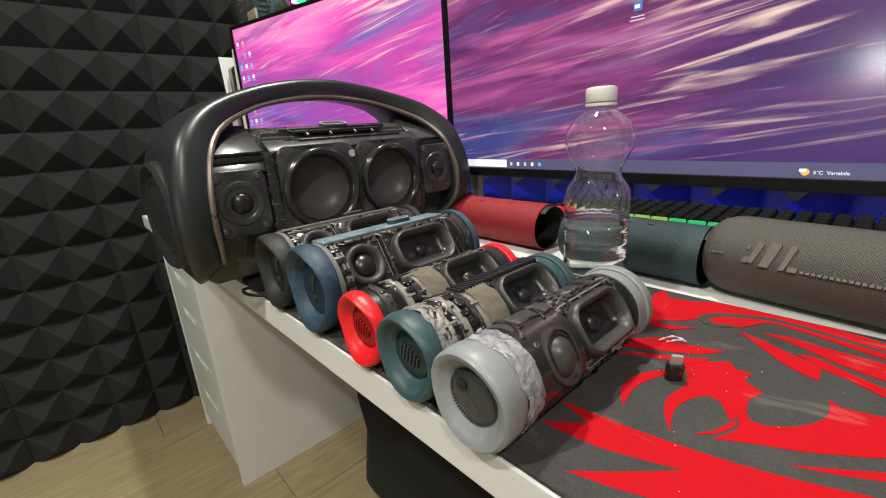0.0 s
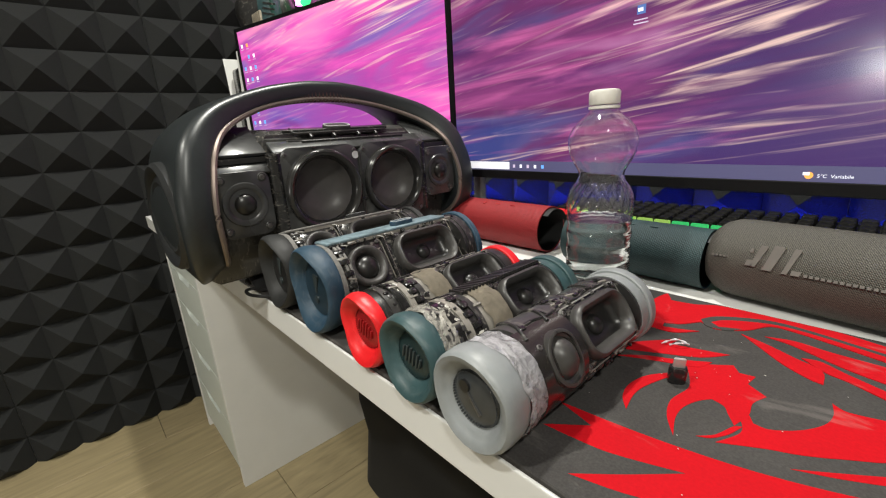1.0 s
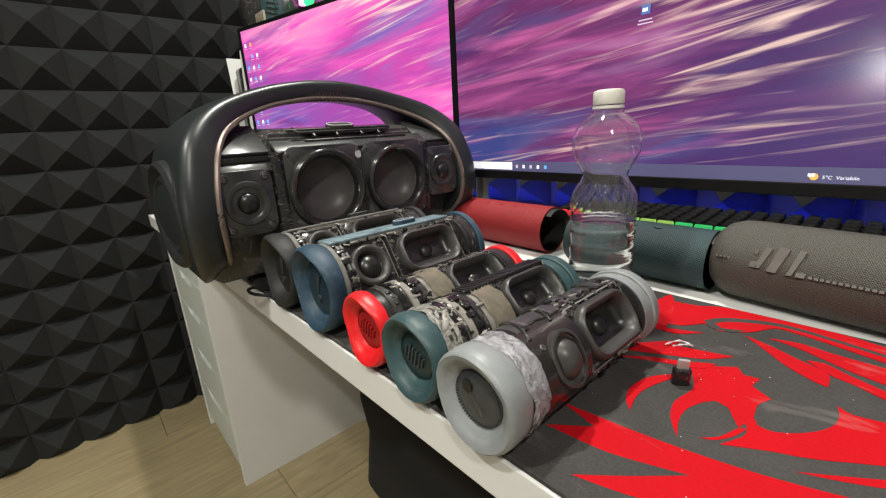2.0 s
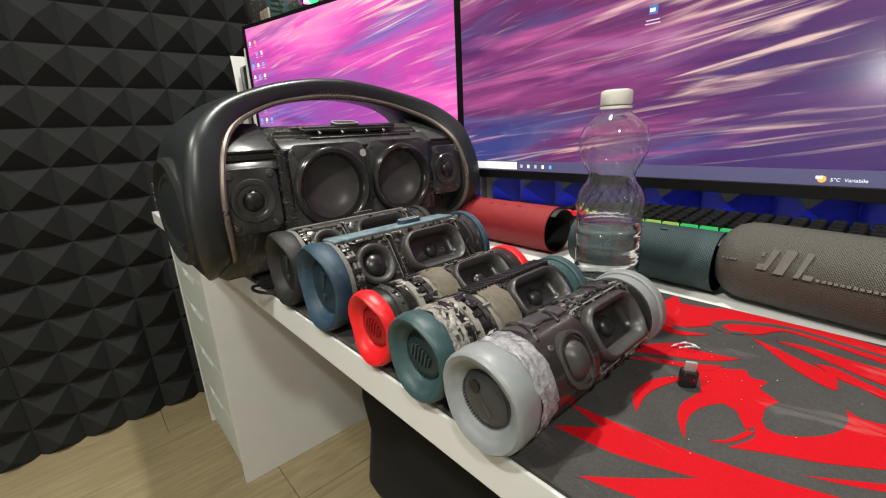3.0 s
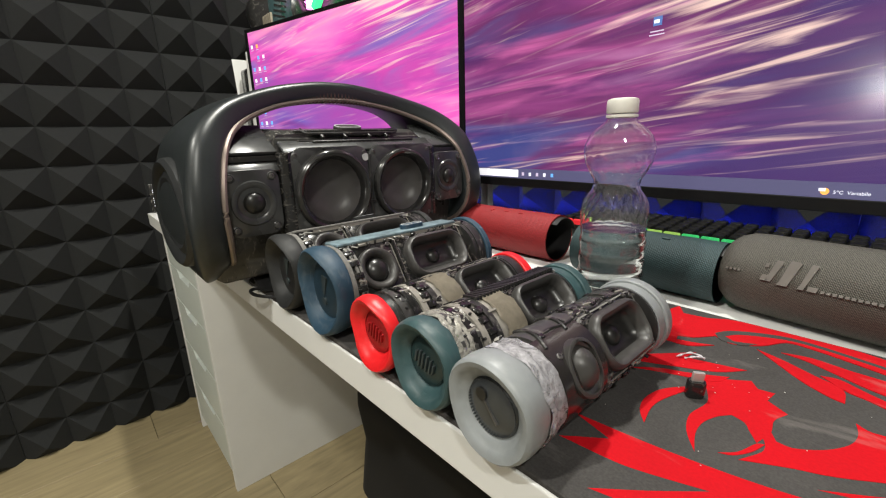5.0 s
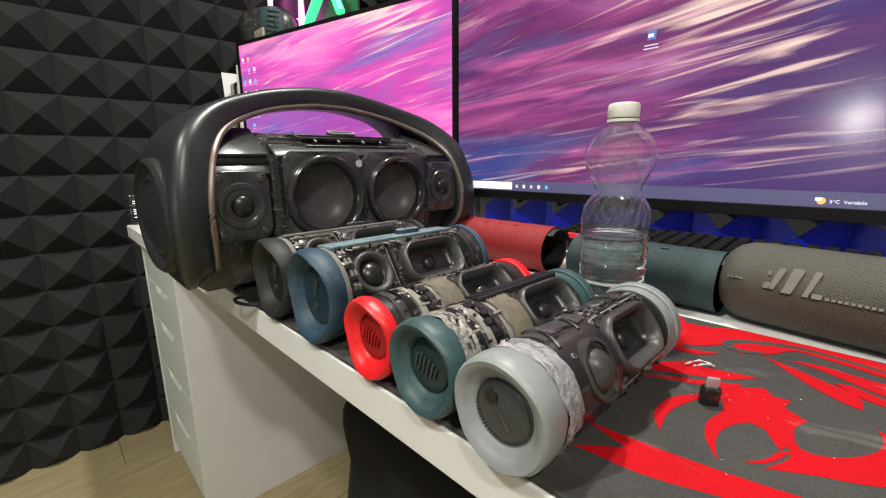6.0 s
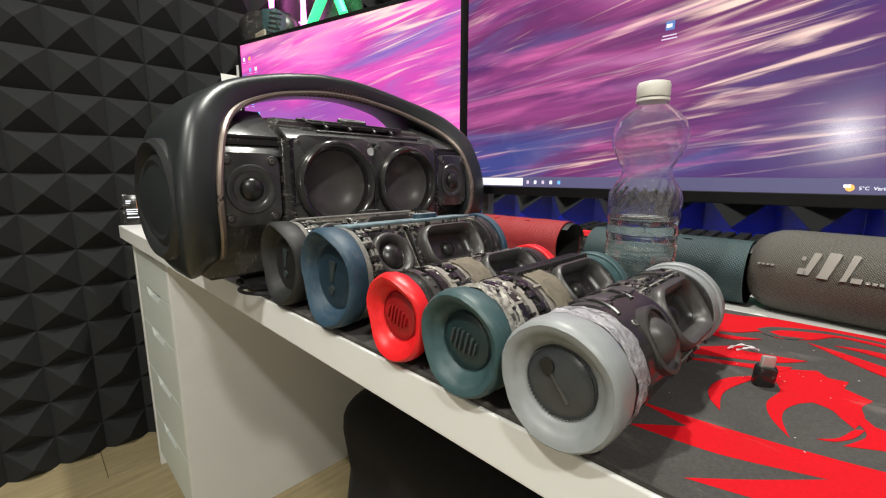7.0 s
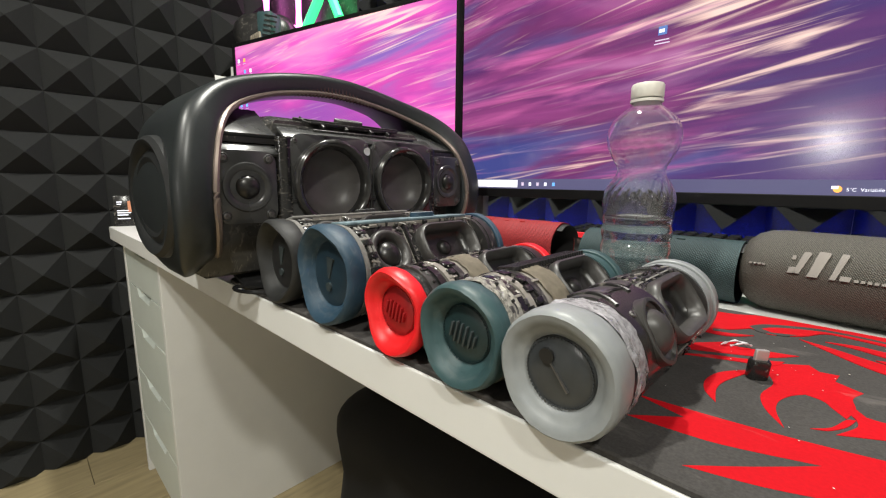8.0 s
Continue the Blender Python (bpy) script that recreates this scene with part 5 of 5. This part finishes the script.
bm = bmesh.new()
rings(bm, [rrect(0.115 - i, 0.050 - i, 0.014, z) for i, z in ((0.004, 0.0), (0.0, 0.002), (0.001, 0.0045), (0.010, 0.0062))])
solo("pouch", bm, BLACKCLOTH, "thin flat black cloth pouch lying at the desk edge", "pouch", m=pose(0.500, 0.030, TOP + 0.0004, 0, 0, -10))

keyboard = thing("keyboard", "black keyboard with a front edge lit in changing colours", "keyboard", m=pose(0.905, 0.486, DESK + 0.016, 2.4, 0, 0))
part("case", boxed(-0.23, 0.0, 0.0, 0.23, 0.112, 0.026, bevel=0.003), BLACK, keyboard)
STRIP = [(glow(word + "_led", tint, 0.62), word) for word, tint in (("red", (0.8, 0.03, 0.04)), ("yellow_green", (0.42, 0.7, 0.14)), ("green", (0.06, 0.72, 0.20)), ("cyan", (0.04, 0.45, 0.55)), ("blue", (0.03, 0.10, 0.9)))]
for i in range(18):
    lit, word = STRIP[0 if i < 2 else 1 if i < 8 else 2 if i < 12 else 3 if i < 13 else 4]
    x0 = -0.224 + i * 0.025
    part("light_segment", boxed(x0, -0.003, 0.024, x0 + 0.0215, 0.004, 0.0325, bevel=0.001), lit, keyboard, word.replace("_", "-") + " lit segment", smooth=False)
keybm = bmesh.new()
rings(keybm, [rrect(0.017, 0.017, 0.002, 0.026), rrect(0.0165, 0.0165, 0.002, 0.032), rrect(0.0135, 0.0135, 0.002, 0.0345)])
key = part("key", keybm, BLACK, keyboard, m=pose(-0.215, 0.016, 0))
for row in range(5):
    for col in range(23):
        if row or col:
            o = new("key", key.data)
            o.parent, o.matrix_basis = keyboard, pose(-0.215 + col * 0.0195, 0.016 + row * 0.0205, 0)

for x in (-0.2, 0.17):
    part("foot", boxed(x, 0.004, -0.0161, x + 0.03, 0.014, 0.002), BLACK, keyboard, smooth=False)
    part("foot", boxed(x, 0.096, -0.0200, x + 0.03, 0.106, 0.002), BLACK, keyboard, smooth=False)
ottoman = thing("ottoman", "black cloth-covered seat pushed under the desk", "seat")
loops = []
for z, inset in ((0.140, 0.030), (0.146, 0.006), (0.165, 0.0), (0.30, 0.012), (0.385, 0.004)):
    loops.append(rrect(0.58 - 2 * inset, 0.42 - 2 * inset, 0.055, z, 8))
for k in range(1, 9):
    a = math.pi / 2 * k / 8
    loops.append(rrect(0.572 - 0.13 * (1 - math.cos(a)), 0.412 - 0.13 * (1 - math.cos(a)), 0.055, 0.400 + 0.066 * math.sin(a), 8))
part("cushion", rings(bmesh.new(), loops), BLACKCLOTH, ottoman, m=pose(0.641, 0.405, 0))
part("base", boxed(0.410, 0.235, 0.0, 0.90, 0.575, 0.142, bevel=0.012, segs=3), BLACKCLOTH, ottoman)

# ---- behind the monitors ----
solo("shelf", boxed(-0.54, 0.40, 1.225, 0.02, 0.64, 1.24, bevel=0.001), BLACK, "narrow black shelf on the wall above the monitors", "shelf")
solo("figurine", rings(bmesh.new(), [[(p[0], p[1], p[2]) for p in rrect(0.20 * s, 0.13 * s, 0.045 * s, z)] for s, z in ((0.7, 0.0), (0.9, 0.05), (1.0, 0.09), (0.96, 0.12), (0.75, 0.145), (0.35, 0.16))]), BLACK, "plain dark toy head on the shelf", "figurine", m=pose(-0.40, 0.47, 1.24, 0, 0, 40))
case = thing("striped_box", "small box with dark green slanted stripes on the shelf", "box", m=pose(-0.318, 0.44, 1.24, 0, 0, 30))
part("body", boxed(-0.025, -0.03, 0, 0.025, 0.03, 0.135, bevel=0.008), GREEN, case)
for i in range(5):
    part("stripe", boxed(-0.022, -0.0315, 0.06 + i * 0.014, 0.022, -0.0302, 0.065 + i * 0.014), BLACK, case, smooth=False, m=pose(0, 0, 0, 0, 14, 0))
pale = thing("pale_block", "small cream ribbed block beside the toy head", "ornament", m=pose(-0.345, 0.412, 1.24))
for i in range(5):
    part("rib", boxed(-0.035 + i * 0.014, -0.01, 0, -0.023 + i * 0.014, 0.01, 0.075, bevel=0.003), TAPE, pale)

neon = thing("neon_sign", "glowing pink and green neon sign on the back wall", "neon sign", m=pose(0, 0.53, 0))
part("pink_tube", tube([(-0.53, 0, 1.42), (-0.53, 0, 1.50), (-0.54, 0, 1.66)], 0.012), PINKLED, neon, "pink neon tube")
part("pink_tube", tube([(-0.300, 0, 1.34), (-0.300, 0, 1.48), (-0.31, 0, 1.66)], 0.012), PINKLED, neon, "pink neon tube")
part("pink_tube", tube([(-0.50, 0, 1.385), (-0.42, 0, 1.375), (-0.33, 0, 1.36)], 0.009), PINKLED, neon, "pink neon tube")
part("green_tube", tube([(-0.262, 0, 1.335), (-0.18, 0, 1.40), (-0.07, 0, 1.54)], 0.015), GREENLED, neon, "green neon tube")
part("green_tube", tube([(-0.065, 0, 1.325), (-0.12, 0, 1.42), (-0.2, 0, 1.55)], 0.013), GREENLED, neon, "green neon tube")
part("backing", boxed(-0.56, 0.03, 1.31, -0.02, 0.036, 1.70), BLACK, neon, smooth=False)

console = thing("game_console", "white and black upright game console behind the monitor", "console", m=pose(-0.365, 0.42, DESK))
part("core", boxed(-0.045, -0.10, 0.02, 0.045, 0.10, 0.42, bevel=0.01), GLOSS, console)
for s in (-1, 1):
    bm = bmesh.new()
    loops = []
    for i in range(9):
        z = 0.01 + 0.445 * i / 8
        bow = 0.052 + 0.016 * (2 * i / 8 - 1) ** 2
        loops.append([(s * bow, -0.112, z), (s * (bow + 0.012), -0.108, z), (s * (bow + 0.012), 0.108, z), (s * bow, 0.112, z)])
    part("side_plate", rings(bm, loops), WHITE, console, "curved white side plate")
part("foot", boxed(-0.05, -0.06, 0, 0.05, 0.06, 0.02, bevel=0.004), BLACK, console)

led = thing("led_strip", "blue light strip along the back of the desk", "light strip")
part("strip", boxed(-0.30, 0.632, 0.7385, 1.66, 0.640, 0.7425), BLUELED, led, smooth=False)
part("holder", boxed(-0.31, 0.630, 0.7342, 1.67, 0.642, 0.7385), BLACK, led, smooth=False)
# lip added only to keep the strip's blue glints off the speakers
part("lip", boxed(-0.31, 0.6255, 0.7342, 1.67, 0.6298, 0.7500), BLACK, led, smooth=False)

card = thing("small_display", "small black display with pale lines leaning on the desk corner", "display", m=pose(-0.395, 0.040, DESK, -8, 0, 78))
part("case", boxed(-0.028, 0, 0, 0.03, 0.008, 0.085, bevel=0.002), GLOSS, card)
for i, (w, z) in enumerate(((0.012, 0.066), (0.010, 0.060), (0.026, 0.042), (0.030, 0.036), (0.024, 0.030), (0.028, 0.020))):
    part("pale_bar", boxed(-0.02, -0.001, z, -0.02 + w, -0.0002, z + 0.0025), ICONW, card, smooth=False)

part("picture", boxed(0.004, -0.001, 0.040, 0.020, -0.0002, 0.070), glow("card_picture", (0.30, 0.12, 0.06), 1.0), card, "small orange picture", smooth=False)

solo("plastic_scrap", tube(smooth_line([(0.978, 0.196, 0.7395), (0.986, 0.206, 0.742), (0.996, 0.207, 0.7405), (0.992, 0.200, 0.743), (0.984, 0.198, 0.7395)], 5), [0.0003 + 0.0004 * (i % 3) for i in range(21)], 6), CRUST, "crumpled clear plastic scrap on the mat", "scrap")

# ---- ceiling lights, all out of view; the third ring is for the added fill ----
for x, y, d in ((0.52, 0.42, 0.08), (0.62, -1.02, 0.10), (1.95, -0.75, 0.14)):
    lamp = thing("ceiling_light", "unseen round ceiling spotlight, assumed", "light", "ceiling lights", m=pose(x, y, 2.375))
    part("trim_ring", lathe([(0.0, d / 2 + 0.004), (0.0, d / 2 + 0.022), (0.012, d / 2 + 0.02), (0.025, d / 2 + 0.004)], 40, None, False), WHITE, lamp, m=pose(0, 0, 0, 90, 0, 0))

crumbs = bmesh.new()
speck = random.Random(12)
for i in range(26):
    near_plug = i < 12
    cx = speck.gauss(1.012, 0.016) if near_plug else speck.uniform(0.95, 1.10)
    cy = speck.gauss(0.165, 0.020) if near_plug else speck.uniform(0.03, 0.29)
    bmesh.ops.create_icosphere(crumbs, subdivisions=1, radius=speck.uniform(0.0002, 0.0005), matrix=pose(cx, cy, TOP + 0.0011) @ Matrix.Diagonal((1.4, 1, 0.6, 1)))
solo("crumbs", crumbs, GLUE, "tiny pale crumbs of dried glue scattered on the mat", "crumbs", kind="stuff")

# ---- lamp standing behind, seen only as a glint in the screen ----
floor_lamp = thing("floor_lamp", "slim black floor lamp with a bare round bulb", "lamp", m=pose(0.97, -2.15, 0))
part("base_plate", lathe([(0.0, 0.12), (0.012, 0.12), (0.018, 0.11), (0.020, 0.02)], 40), BLACK, floor_lamp, m=pose(0, 0, 0.0005, 90, 0, 0))
part("pole", tube([(0, 0, 0.018), (0, 0, 1.040)], 0.009, 14), BLACK, floor_lamp)
part("socket", lathe([(1.03, 0.012), (1.035, 0.020), (1.065, 0.022), (1.070, 0.016)], 24), BLACK, floor_lamp, m=pose(0, 0, 0, 90, 0, 0))
bm = bmesh.new()
bmesh.ops.create_icosphere(bm, subdivisions=3, radius=0.040)
part("bulb", bm, glow("lit_bulb", (1.0, 0.98, 0.94), 165.0), floor_lamp, "lit round bulb", m=pose(0, 0, 1.108))

# ---- floor planks ----
pl = bmesh.new()
rings(pl, [[(sx * (0.095 - c), sy * (0.60 - c), z) for sx, sy in ((-1, -1), (1, -1), (1, 1), (-1, 1))] for c, z in ((0.0008, -0.004), (0.0008, -0.0008), (0.002, 0.0))])
plank = part("plank", pl, WOOD, floor, smooth=False, m=pose(-0.505, -1.9, 0))
for i in range(19):
    for j in range(-1, 3):
        y = -1.9 + j * 1.2 + (i * 0.47) % 1.2
        if (i or j) and y - 0.6 < 0.70:
            lo, hi = max(y - 0.6, -2.4), min(y + 0.6, 0.70)
            if hi - lo < 0.05:
                continue
            o = new("plank", plank.data)
            o.parent = floor
            o.matrix_basis = Matrix.LocRotScale((-0.505 + i * 0.19, (lo + hi) / 2, 0), None, (1, (hi - lo) / 1.2, 1))
